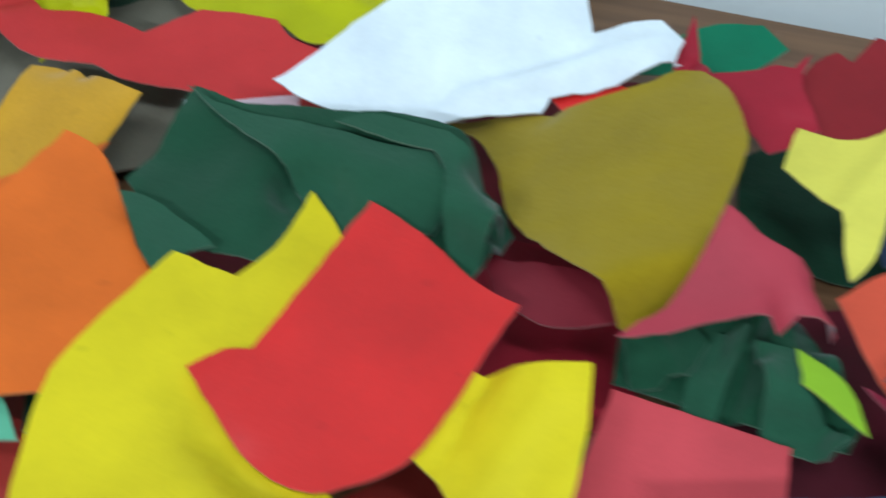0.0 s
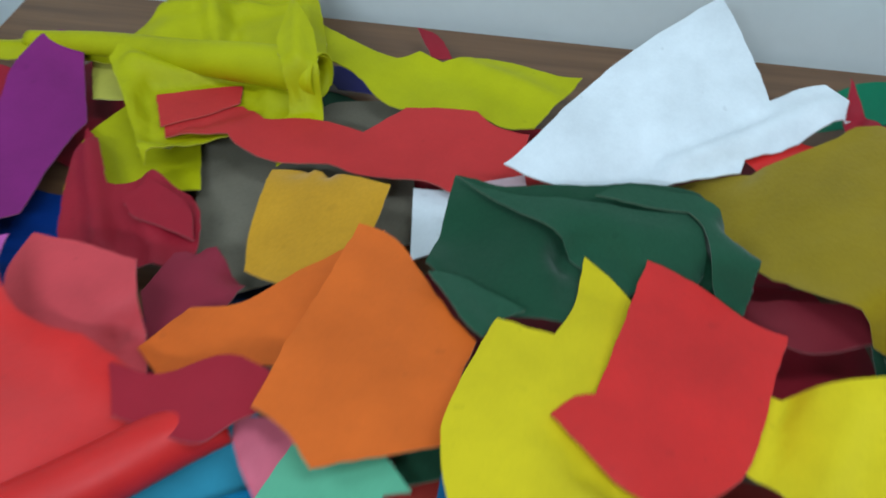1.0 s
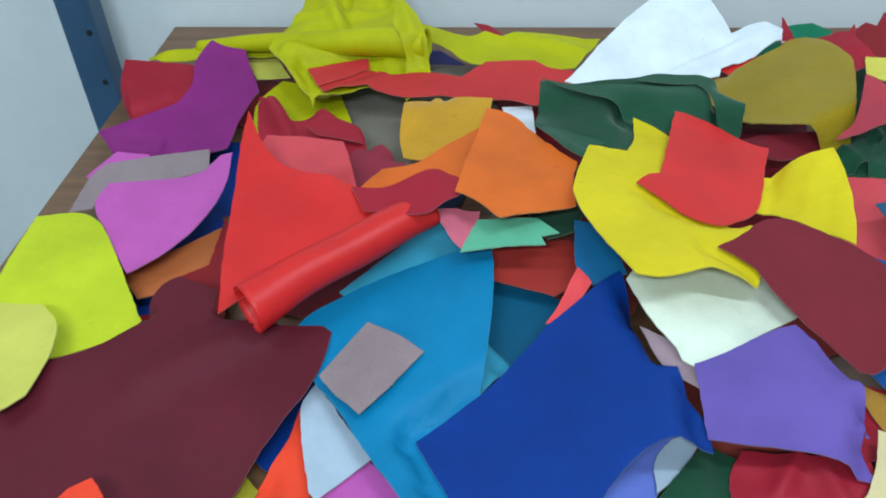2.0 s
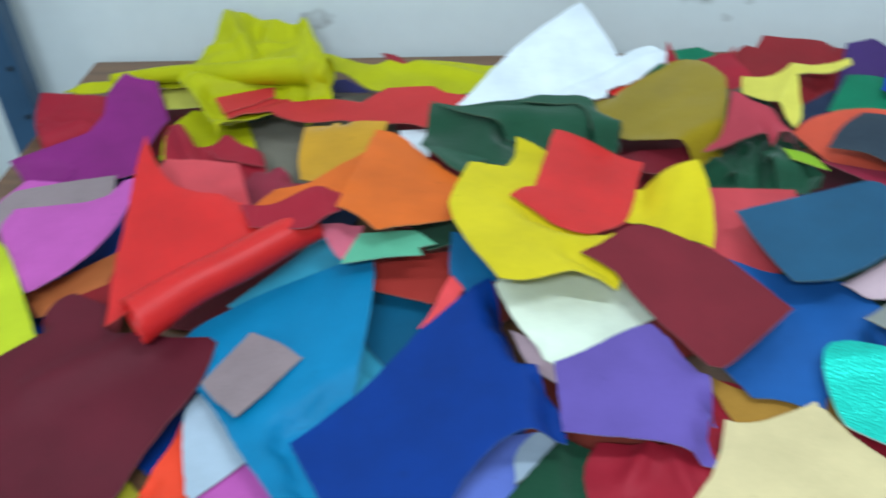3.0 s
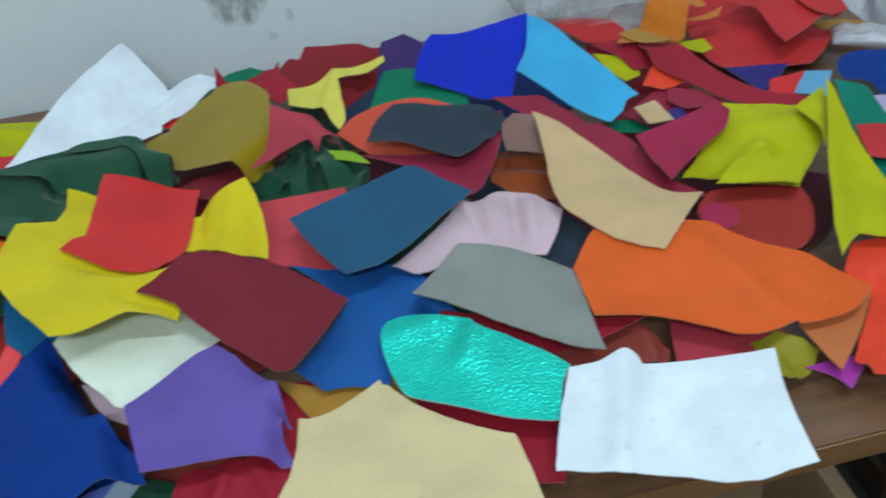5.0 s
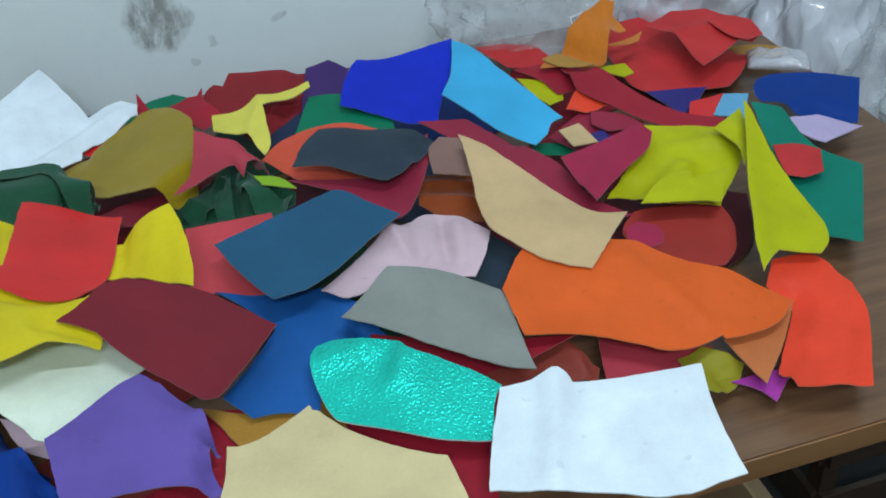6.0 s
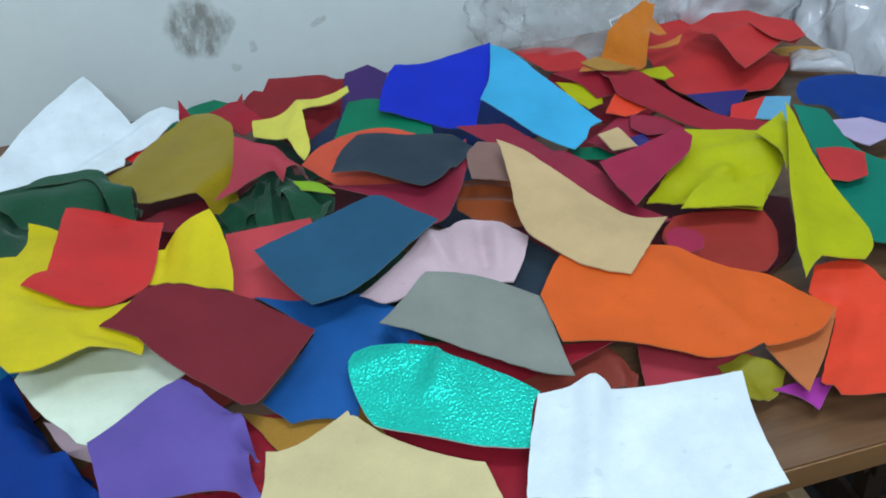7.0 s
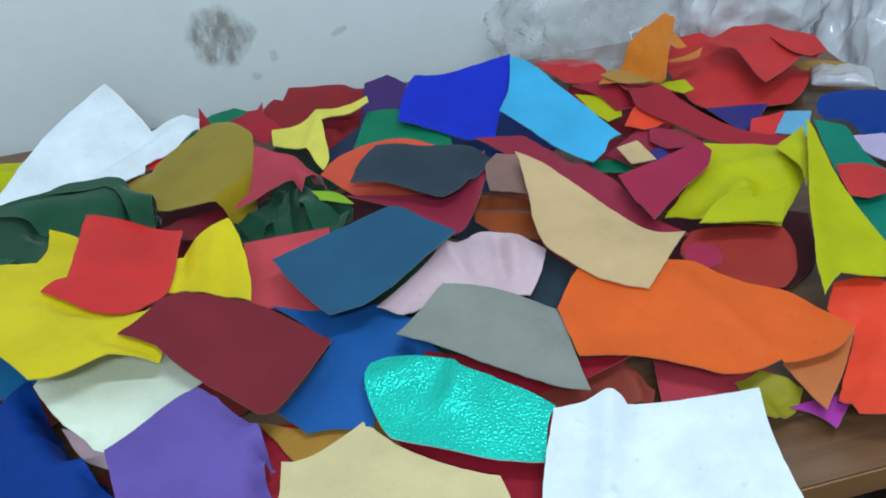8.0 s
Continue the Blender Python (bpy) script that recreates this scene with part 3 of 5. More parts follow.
scrap("redroll", "brightred", (-0.279, 0.342, 0.851), (-0.112, 0.253), 0.5,
      [(-5.9, 9.6), (-4.0, 6.4), (-2.0, 4.2), (0.4, 3.3), (3.0, 3.3), (5.4, 2.6), (7.2, 2.2), (10.2, 2.3), (11.4, 1.4), (6.9, -2.7), (3.5, -6.0), (0.3, -9.2), (-2.1, -11.3), (-2.9, -12.3), (-4.0, -6.9), (-4.7, -0.4), (-5.5, 5.1)])
scrap("redtongue", "crimson", (-0.157, 0.346, 0.860), (0.197, 0.234), 0.3,
      [(-6.8, 1.6), (-3.0, 1.2), (-0.1, 2.5), (1.9, 2.8), (3.2, 2.4), (3.6, 1.7), (3.5, 0.5), (1.3, -2.3), (0.4, -2.7), (-5.0, -1.6)])
scrap("taupecard", "taupe", (-0.180, 0.195, 0.800), (0.112, 0.007), 0.2,
      [(-1.1, 4.9), (2.0, 3.2), (4.3, 1.4), (2.4, -2.1), (0.4, -5.1), (-1.9, -3.2), (-3.8, -1.2), (-2.3, 2.2)])
scrap("greenbehind", "darkgreen", (-0.041, 0.364, 0.815), (0, 0.1), 0.5,
      [(-2.9, 1.2), (2.3, 2.3), (1.4, -1.2), (-0.8, -2.2)])
scrap("mint", "mint", (-0.074, 0.326, 0.830), (0, 0.1), 0.8,
      [(-4.6, -2.2), (-3.6, 1.8), (1.5, 2.3), (3.6, 0.6), (2.1, 0.0), (2.5, -1.0), (-1.5, -1.5)])
scrap("petrolsmall", "petrol2", (-0.008, 0.314, 0.825), (0, 0.1), 0.3,
      [(-1.9, 3.9), (0.6, 3.2), (2.8, -2.2), (-0.0, -3.3), (-1.4, -1.6)])
scrap("tomatosmall", "lightred", (-0.026, 0.266, 0.825), (0, 0.1), 0.3,
      [(0.5, 2.8), (1.8, 1.3), (-0.4, -2.4), (-1.7, -2.4), (-0.2, 0.6)])
scrap("orangewing", "orange", (-0.171, 0.429, 0.821), (0.0469, 0.0219), 0.6,
      [(5.8, 9.0), (6.7, -2.8), (1.4, -3.2), (-3.1, -5.8), (-6.3, -3.3), (-4.4, 0.3), (-1.4, 1.2), (1.4, 4.6)])
scrap("orange", "orange", (-0.092, 0.409, 0.848), (-0.267, -0.096), 0.5,
      [(-2.9, 9.1), (-0.4, 8.6), (2.2, 6.3), (4.5, 3.9), (6.3, 2.6), (6.1, -0.8), (6.6, -4.9), (3.6, -6.9), (0.5, -8.9), (-1.4, -7.3), (-3.6, -6.4), (-3.5, -4.3), (-3.2, 0.9)], [(-4.2, 9.8, -3.8, -2.7, 0.8, 0.8)])
scrap("pinkwhite", "palepink", (-0.052, 0.590, 0.800), (0, 0), 0.3,
      [(-2.6, 0.6), (1.3, 2.4), (2.6, -1.2), (-1.3, -1.9)])
scrap("greencrumple", "darkgreen", (0.263, 0.499, 0.800), (0, 0.1), 3,
      [(-6.6, 1.1), (-1.7, 4.8), (2.0, 3.1), (5.7, -1.1), (5.2, -2.8), (1.4, -2.6), (-6.1, -2.5)], [(-1.7, 4.8, -2.1, -2.4, 2.0, 0.6), (1.1, 2.9, 1.5, -2.1, 1.8, 0.6), (-4.2, 2.4, -4.4, -2.4, 1.2, 0.5), (3.6, 1.2, 3.2, -2.6, 1.2, 0.5), (-0.2, 3.4, -0.4, -2.6, -1.6, 0.5)])
scrap("maroonunder", "maroon", (0.173, 0.522, 0.800), (-0.0375, 0.156), 0.6,
      [(-6.0, 0.8), (-0.6, 1.1), (7.6, 3.0), (4.2, -0.2), (-0.9, -2.7), (-4.3, -2.0)])
scrap("darkgreen", "darkgreen", (0.011, 0.511, 0.831), (-0.0562, 0.125), 1.5,
      [(-8.5, 4.9), (-5.6, 4.6), (-2.1, 5.3), (1.4, 6.0), (4.3, 6.8), (7.8, 6.9), (9.9, 5.7), (11.4, 3.6), (11.2, 0.4), (10.5, -1.2), (8.5, -0.6), (5.3, -3.4), (1.5, -5.1), (0.4, -4.8), (-3.5, -5.3), (-5.2, -5.0), (-8.4, -2.8), (-8.3, -0.1)], [(-8.4, -2.8, -4.4, -6.2, 0.8, 1.2)])
scrap("greenback", "emerald", (0.201, 0.762, 0.785), (0, 0), 0.6,
      [(-0.8, 2.3), (2.1, 3.1), (4.1, 1.1), (2.3, -2.1), (-4.7, -4.5), (-3.0, 0.1)])
scrap("redcrumple", "brightred", (0.151, 0.668, 0.800), (0, 0.1), 2,
      [(-4.4, -0.1), (-1.4, 2.1), (1.5, 1.7), (3.7, 0.5), (2.2, -2.3), (-1.6, -1.9)])
scrap("darkredback", "darkred", (0.317, 0.700, 0.805), (0, 0.15), 0.8,
      [(-6.5, 0.5), (-5.8, 3.2), (-4.6, 4.6), (-3.6, 3.9), (-2.5, 6.4), (0.9, 5.7), (5.0, 5.1), (7.9, 4.7), (7.5, 1.9), (5.1, -1.4), (2.3, -5.1), (0.5, -7.3), (-2.1, -7.0), (-4.9, -4.0)])
scrap("navybits", "navy", (0.338, 0.638, 0.785), (0, 0.1), 0.4,
      [(-2.8, -0.2), (2.4, 4.1), (2.2, -0.4), (-1.7, -3.5)])
scrap("darkpurple", "darkpurple", (0.401, 0.705, 0.800), (0, 0.15), 0.8,
      [(-1.6, 4.8), (1.5, 5.8), (3.4, 3.0), (1.4, -2.5), (-0.6, -6.4), (-4.3, -4.7)])
scrap("emerald", "emerald", (0.408, 0.635, 0.800), (0, 0.15), 0.4,
      [(-3.4, 4.6), (0.3, 3.9), (5.1, -1.3), (4.3, -5.4), (-6.4, -1.8)])
scrap("crimsonback", "crimson", (0.225, 0.684, 0.815), (0, 0.1), 1.5,
      [(-4.4, 6.3), (-3.1, 2.8), (-2.3, 1.1), (-0.2, 2.1), (1.3, 3.2), (2.3, 3.2), (3.1, 4.7), (3.0, 2.0), (4.6, -1.0), (3.6, -2.5), (2.1, -3.7), (0.6, -2.6), (-1.7, 0.5), (-3.7, -0.0), (-4.7, 1.9)])
scrap("lemon", "lemon", (0.310, 0.637, 0.810), (0.029, 0.106), 0.8,
      [(-5.1, 3.2), (-2.9, 2.9), (-1.7, 3.1), (-0.6, 3.6), (0.5, 5.2), (2.2, 4.6), (4.6, 4.9), (6.8, 5.9), (6.7, 4.5), (4.2, 2.9), (1.9, 2.9), (0.7, 2.2), (0.5, -1.2), (0.2, -5.1), (-0.8, -7.0), (-1.5, -4.5), (-1.9, -3.0), (-5.4, -0.1)], [(0.8, 3.8, -2.2, -4.1, 1.2, 0.6)])
scrap("greenflap", "midgreen", (0.035, 0.518, 0.842), (0, 0.1), 1,
      [(-10.6, 3.4), (-8.7, 2.9), (-5.7, 2.8), (-1.5, 3.2), (2.2, 3.2), (4.2, 3.4), (5.4, 2.3), (5.9, 0.3), (5.3, -0.9), (2.9, -0.8), (1.5, -2.5), (0.1, -1.9), (-2.4, -0.2), (-4.8, 0.9), (-7.4, 1.8)], [(-10.8, 3.4, -1.8, -5.4, 0.5, 0.6), (4.7, 4.5, 7.5, -2.2, 0.8, 0.6)])
scrap("greentuck", "midgreen", (-0.049, 0.459, 0.838), (0, 0.15), 0.8,
      [(-1.9, 1.2), (-0.7, 1.5), (0.6, 1.3), (2.0, 0.8), (3.4, 0.4), (4.4, -0.1), (3.4, -0.8), (2.9, -1.7), (2.4, -2.6), (1.3, -2.0), (-0.1, -0.6)], [(-2.1, 1.3, 1.9, -2.0, 0.8, 0.8)])
scrap("greenloop", "midgreen", (0.093, 0.508, 0.842), (0, 0.1), 1.2,
      [(-7.3, 4.6), (-6.0, 5.6), (-4.5, 5.9), (-1.0, 5.7), (1.3, 4.4), (2.6, 3.2), (3.3, 2.2), (3.1, 0.8), (2.5, -1.3), (1.3, -0.8), (0.4, 0.8), (-0.2, 2.9), (-1.4, 4.3), (-3.6, 4.3)], [(-1.2, 3.1, 1.0, -1.9, 1.0, 0.5)])
scrap("olive", "olive", (0.178, 0.596, 0.820), (0.345, -0.015), 0.7,
      [(-13.0, 4.5), (-10.0, 4.8), (-6.8, 5.2), (-3.8, 5.9), (-1.1, 7.3), (0.4, 8.7), (2.0, 8.8), (3.6, 7.4), (5.1, 4.2), (5.7, 1.8), (5.2, -4.4), (4.5, -9.4), (3.5, -10.2), (1.9, -9.5), (-0.5, -8.0), (-2.9, -6.5), (-5.8, -4.0), (-7.8, -0.2), (-10.1, 2.7)], [(-4.0, 8.0, 1.0, -8.0, 0.5, 3.0)])
scrap("white", "white", (0.071, 0.679, 0.816), (-0.197, 0.369), 0.4,
      [(-12.4, -7.1), (-11.3, -5.3), (-9.2, -1.7), (-6.3, 2.7), (-3.0, 6.8), (0.7, 10.8), (2.9, 7.4), (5.3, 3.2), (7.4, 4.8), (9.1, 5.6), (10.8, 4.4), (10.7, 2.6), (11.1, 3.0), (8.8, 1.4), (6.5, -0.7), (4.1, -1.9), (3.9, -3.1), (1.4, -4.3), (-1.1, -5.5), (-3.0, -6.4), (-5.7, -7.2), (-7.7, -7.7), (-10.0, -7.7)], [(5.0, 2.0, -5.5, -6.4, -1.1, 0.6), (9.7, 3.6, -1.0, -3.9, 1.3, 0.8), (8.0, 0.6, -2.0, -6.0, -0.7, 0.5)])
scrap("greenribbon", "midgreen", (0.287, 0.483, 0.812), (0, 0.3), 1.6,
      [(-2.4, 2.5), (-0.1, 2.4), (0.3, 0.3), (2.8, -1.1), (1.9, -2.2), (-1.0, -1.9), (-1.5, -0.2)], [(-2.0, 2.2, -0.9, -1.5, 1.0, 0.5), (0.3, 0.3, 0.8, -1.9, 0.8, 0.5)])
scrap("greenribbona", "midgreen", (0.248, 0.486, 0.815), (0, 0.3), 1.4,
      [(-0.3, 2.6), (1.1, 2.7), (0.7, -0.3), (0.6, -3.0), (-1.0, -2.6), (-1.1, 0.4)], [(0.2, 2.6, -0.3, -2.6, 1.0, 0.5)])
scrap("greenribbonb", "darkgreen", (0.225, 0.492, 0.806), (0, 0.3), 1.4,
      [(-2.3, -0.1), (0.6, 1.9), (1.7, 1.1), (1.2, -0.9), (-1.3, -2.0)], [(-1.0, 0.5, 0.7, -1.4, 0.8, 0.5)])
scrap("coralunder", "coral", (0.249, 0.412, 0.795), (0, 0.1), 0.5,
      [(-4.5, 5.6), (4.1, 5.2), (4.3, -0.4), (1.3, -6.5), (-5.2, -4.0)])
scrap("periwinkle", "periwinkle", (0.027, 0.123, 0.772), (0, 0.1), 0.4,
      [(-4.0, -3.8), (-2.5, 0.0), (0.1, 3.1), (3.1, 4.1), (2.3, 0.1), (1.0, -3.5)])
scrap("greystrip", "silver", (0.058, 0.142, 0.776), (0, 0.1), 0.3,
      [(-1.4, -0.5), (-0.2, 1.6), (2.1, 2.6), (0.8, -0.7), (-1.2, -3.1)])
scrap("greenlow", "darkgreen", (0.080, 0.121, 0.780), (0, 0.1), 0.6,
      [(-4.5, -3.4), (-1.6, 1.0), (-0.0, 3.5), (3.4, 2.3), (2.7, -3.4)])
scrap("blue", "royalblue", (-0.002, 0.151, 0.810), (0.225, 0.134), 0.5,
      [(1.5, 14.0), (2.2, 12.2), (3.3, 9.9), (4.3, 7.3), (5.6, 4.6), (6.8, 2.5), (8.1, 0.6), (8.6, -2.1), (7.0, -2.2), (5.4, -2.5), (3.8, -3.3), (2.5, -4.7), (1.4, -6.2), (0.7, -7.7), (0.4, -8.5), (-9.6, -7.9), (-9.4, -7.0), (-11.2, -4.4), (-13.1, -1.5), (-10.1, 1.1), (-7.7, 3.3), (-5.7, 6.0), (-3.7, 8.7), (-1.5, 10.9), (0.2, 12.6)])
scrap("mauvegrey", "palepink", (0.059, 0.232, 0.790), (0, 0.1), 0.3,
      [(-2.8, 3.1), (-0.1, 1.6), (1.9, -0.8), (2.0, -3.1), (-0.9, -0.9)])
scrap("cream", "cream", (0.070, 0.261, 0.820), (-0.2, 0), 0.3,
      [(-5.1, 1.7), (-3.9, 4.8), (1.4, 6.6), (6.3, 5.8), (9.0, 1.5), (8.0, 0.5), (4.8, -2.5), (1.4, -6.1), (-0.1, -5.5), (-2.2, -3.7), (-3.9, -1.0)])
scrap("yellowleft", "yellow", (0.051, 0.365, 0.844), (-0.159, -0.134), 0.7,
      [(-3.1, 15.3), (-0.2, 12.9), (1.9, 9.6), (4.6, 0.4), (7.3, -2.3), (7.4, -6.5), (6.9, -9.1), (4.7, -9.3), (3.3, -9.4), (0.6, -11.2), (-0.9, -11.8), (-2.5, -11.7), (-4.1, -9.1), (-5.8, -6.3), (-7.8, -1.4), (-7.9, 1.3), (-7.5, 4.9), (-7.0, 7.9), (-5.1, 7.8), (-3.6, 7.9), (-3.0, 10.7)])
scrap("yellowfan", "yellow", (0.155, 0.392, 0.822), (0.317, 0.188), 0.7,
      [(4.1, 5.8), (4.8, 2.3), (5.0, -0.8), (5.0, -3.6), (4.7, -5.7), (1.6, -3.2), (-1.5, -0.6), (-5.2, 1.3), (-5.2, 4.3), (-3.1, 6.0), (-0.3, 5.3), (2.2, 5.4)], [(2.6, 4.6, 1.2, -1.5, 0.45, 0.45), (0.2, 3.2, -0.8, -3.5, -0.4, 0.6), (3.8, 3.0, 2.6, -4.0, -0.35, 0.5)])
scrap("reddiamond", "brightred", (0.083, 0.414, 0.831), (-0.366, 0.03), 0.5,
      [(-2.4, 9.7), (-0.7, 9.4), (1.3, 9.0), (3.6, 8.1), (6.4, 7.8), (5.9, 5.0), (5.4, 1.1), (4.7, -2.1), (3.2, -4.4), (1.5, -5.8), (-0.3, -6.1), (-2.0, -5.6), (-4.0, -4.3), (-5.9, -3.0), (-4.8, -1.5), (-3.8, -0.9), (-3.2, 3.5)])
scrap("crimsonunder", "crimson", (0.195, 0.196, 0.775), (0, 0.1), 0.4,
      [(-2.5, 4.3), (3.6, 3.1), (3.3, -2.3), (-0.8, -4.6), (-3.6, -0.4)])
scrap("mustardsuede", "ochre", (0.259, 0.204, 0.770), (0, 0.05), 0.4,
      [(-7.1, 3.4), (-3.2, 1.4), (2.8, 1.1), (7.4, 0.4), (4.3, -2.9), (-4.1, -3.3)])
scrap("crimsonlow", "crimson", (0.144, 0.114, 0.775), (0, 0.1), 1.5,
      [(-4.8, 1.2), (-3.8, 3.8), (5.1, 3.5), (5.3, 0.5), (1.8, -4.8), (-3.7, -4.3)], [(0.1, 3.5, -1.6, 0.1, 1.0, 0.5), (1.7, 2.8, 3.2, -1.1, 1.0, 0.5)])
scrap("purple2", "violet", (0.147, 0.174, 0.808), (0.02, 0.2), 0.4,
      [(-7.6, 3.0), (-5.7, 3.9), (-2.8, 5.6), (0.1, 7.3), (1.0, 6.4), (2.6, 4.3), (4.2, 2.3), (4.7, -0.3), (4.9, -0.7), (4.3, -0.7), (4.1, -1.9), (4.4, -3.6), (4.9, -4.8), (3.6, -4.4), (-0.2, -3.8), (-4.4, -3.5), (-6.7, -3.3), (-7.0, -0.7)])
scrap("bluemid", "midblue", (0.269, 0.273, 0.785), (0, 0.1), 0.5,
      [(-5.0, 8.9), (-1.5, 7.3), (4.7, 6.2), (8.7, 1.0), (9.0, -1.9), (2.8, -2.4), (0.9, -8.3), (-2.0, -6.9), (-4.3, -6.7), (-6.3, -3.8), (-3.9, -1.3), (-0.7, 2.4), (-2.4, 5.5)])
scrap("maroon", "maroon", (0.169, 0.276, 0.824), (-0.187, 0.235), 0.4,
      [(-7.9, 2.9), (-5.9, 4.6), (-4.3, 6.3), (-3.1, 6.9), (-1.5, 6.8), (1.3, 6.0), (3.8, 5.0), (6.6, 2.9), (9.4, 0.3), (6.8, -2.8), (4.3, -5.6), (3.3, -6.5), (2.2, -6.4), (1.2, -5.4), (-1.9, -2.6), (-4.0, -0.2), (-5.0, 1.2)])
scrap("crimsonflat", "crimson", (0.378, 0.167, 0.765), (0, 0.05), 0.4,
      [(-3.4, 11.4), (4.5, 6.6), (7.2, 2.7), (3.3, -4.5), (1.0, -9.7), (-4.6, -8.0), (-8.1, 1.6)])
scrap("browncurl", "brown", (0.475, 0.178, 0.770), (0, 0.05), 1.2,
      [(-5.5, 1.6), (2.0, 2.6), (4.1, -1.0), (3.2, -2.4), (-3.9, -0.8)], [(2.0, 2.4, 2.8, -1.6, 1.2, 0.8)])
scrap("rosebit", "darkcoral", (0.565, 0.163, 0.772), (0, 0.05), 0.4,
      [(-3.7, 3.8), (5.1, -0.4), (3.7, -2.1), (-5.2, -1.3)])
scrap("olivecurl", "oliveyellow", (0.601, 0.131, 0.770), (0, 0.05), 1.2,
      [(-2.0, 2.3), (0.2, 2.4), (3.1, 0.2), (1.4, -1.6), (-0.7, -2.1), (-2.0, -1.2)], [(0.1, 2.2, 2.8, -0.0, 1.0, 0.6)])
scrap("crimsoncurl", "crimson", (0.472, 0.200, 0.785), (0, 0.05), 0.6,
      [(-2.5, 1.5), (3.6, -0.1), (-1.1, -1.4)])
scrap("magenta", "orchid2", (0.641, 0.108, 0.765), (0, 0.05), 0.3,
      [(-2.8, 1.2), (2.2, 1.2), (2.2, 0.2), (-0.5, -2.0), (-1.0, -0.5)])
scrap("tan", "paletan", (0.265, 0.122, 0.785), (0, 0.03), 0.4,
      [(-6.3, 5.1), (-5.4, 4.8), (-3.8, 5.0), (-2.1, 5.7), (-0.3, 6.7), (0.7, 7.3), (0.8, 6.7), (1.3, 6.4), (1.8, 5.6), (2.8, 4.1), (5.3, 1.4), (7.5, -0.3), (9.6, -1.5), (9.7, -3.4), (9.8, -6.3), (9.8, -7.6), (10.0, -10.0), (-10.3, -5.1), (-9.3, -3.0), (-7.6, -0.1), (-6.8, 2.5)])
scrap("turquoise", "turquoise", (0.338, 0.194, 0.790), (0, 0.1), 0.8,
      [(-5.5, 4.8), (-4.7, 5.8), (-3.2, 6.0), (-0.7, 5.3), (1.3, 4.6), (2.0, 4.1), (2.4, 3.1), (3.9, 2.0), (5.2, 0.7), (7.2, -1.2), (8.7, -3.2), (7.8, -4.3), (6.9, -6.3), (6.1, -8.3), (4.2, -7.7), (1.4, -6.4), (-1.2, -4.8), (-3.1, -3.6), (-4.5, -2.7), (-5.0, -2.2), (-5.6, 0.4), (-5.7, 2.9)], [(2.7, 3.6, 0.6, -0.2, 0.9, 0.6), (0.9, 3.8, -0.6, 1.0, -0.5, 0.5), (-5.0, 4.0, -1.0, 4.6, 0.4, 1.0)])
scrap("whitefront", "white", (0.490, 0.088, 0.790), (0, 0.08), 0.5,
      [(-7.0, 6.4), (-5.0, 6.3), (-3.0, 6.4), (-2.1, 6.2), (-1.6, 5.7), (-1.3, 4.9), (1.3, 4.4), (5.1, 3.9), (9.4, 3.5), (8.6, 1.0), (8.0, -1.9), (7.5, -5.1), (7.3, -7.5), (5.7, -7.5), (2.5, -7.7), (0.0, -7.1), (-2.2, -6.1), (-5.9, -4.7), (-8.4, -3.8), (-11.2, -2.8), (-9.4, 1.6)], [(-2.4, 6.2, -6.2, -3.1, 1.0, 0.9), (-4.4, 6.0, -7.6, -1.0, -0.3, 0.6)])
scrap("brownstack", "rustbrown", (0.469, 0.440, 0.785), (0, 0.1), 2,
      [(-2.1, 4.5), (3.5, 3.6), (2.6, -4.7), (-0.8, -3.2), (-3.2, -0.1)], [(-2.3, 3.0, 3.9, 1.0, 0.8, 0.4), (-2.9, 0.8, 3.0, -1.6, 0.8, 0.4)])
scrap("slatebit", "slate", (0.474, 0.315, 0.790), (0, 0.1), 0.3,
      [(0.7, 4.6), (3.0, 0.7), (-0.5, -3.8), (-3.2, -1.5)])
scrap("pink", "palepink", (0.407, 0.341, 0.800), (0, 0.1), 1.8,
      [(-9.6, -1.9), (-5.4, 1.0), (-1.2, 4.8), (2.4, 5.5), (5.9, 3.9), (7.5, 0.7), (6.1, -2.2), (4.0, -5.1), (-2.3, -3.4), (-7.5, -3.3)], [(-1.5, 4.5, -1.0, -0.5, 1.0, 0.5), (3.6, 4.4, 2.4, -2.0, -1.1, 0.45), (0.8, 4.6, 0.5, -0.5, -0.7, 0.5), (5.0, 3.0, 3.8, -2.0, 0.6, 0.5)])
scrap("grey", "grey", (0.414, 0.247, 0.800), (0, 0.15), 0.3,
      [(-9.5, 2.6), (-7.1, 4.4), (-4.2, 6.7), (-1.0, 5.6), (0.6, 4.7), (2.9, 2.8), (4.6, 1.1), (4.7, -0.9), (4.4, -4.4), (4.3, -8.0), (2.4, -7.1), (-0.3, -5.1), (-3.4, -2.5), (-6.6, 0.4)], [(-4.2, 6.4, 4.4, -3.0, 0.7, 3.0)])
scrap("maroonflap", "darkcoral", (0.255, 0.535, 0.854), (-0.321, 0.57), 0.6,
      [(-2.1, 1.3), (-0.4, 0.6), (1.8, 0.5), (4.0, 0.2), (4.5, -0.6), (4.1, -1.6), (2.4, -2.1), (0.5, -3.0), (-2.1, -4.7), (-3.9, -5.8), (-5.3, -6.4), (-4.6, -5.2), (-3.6, -4.2), (-2.8, -1.8)])
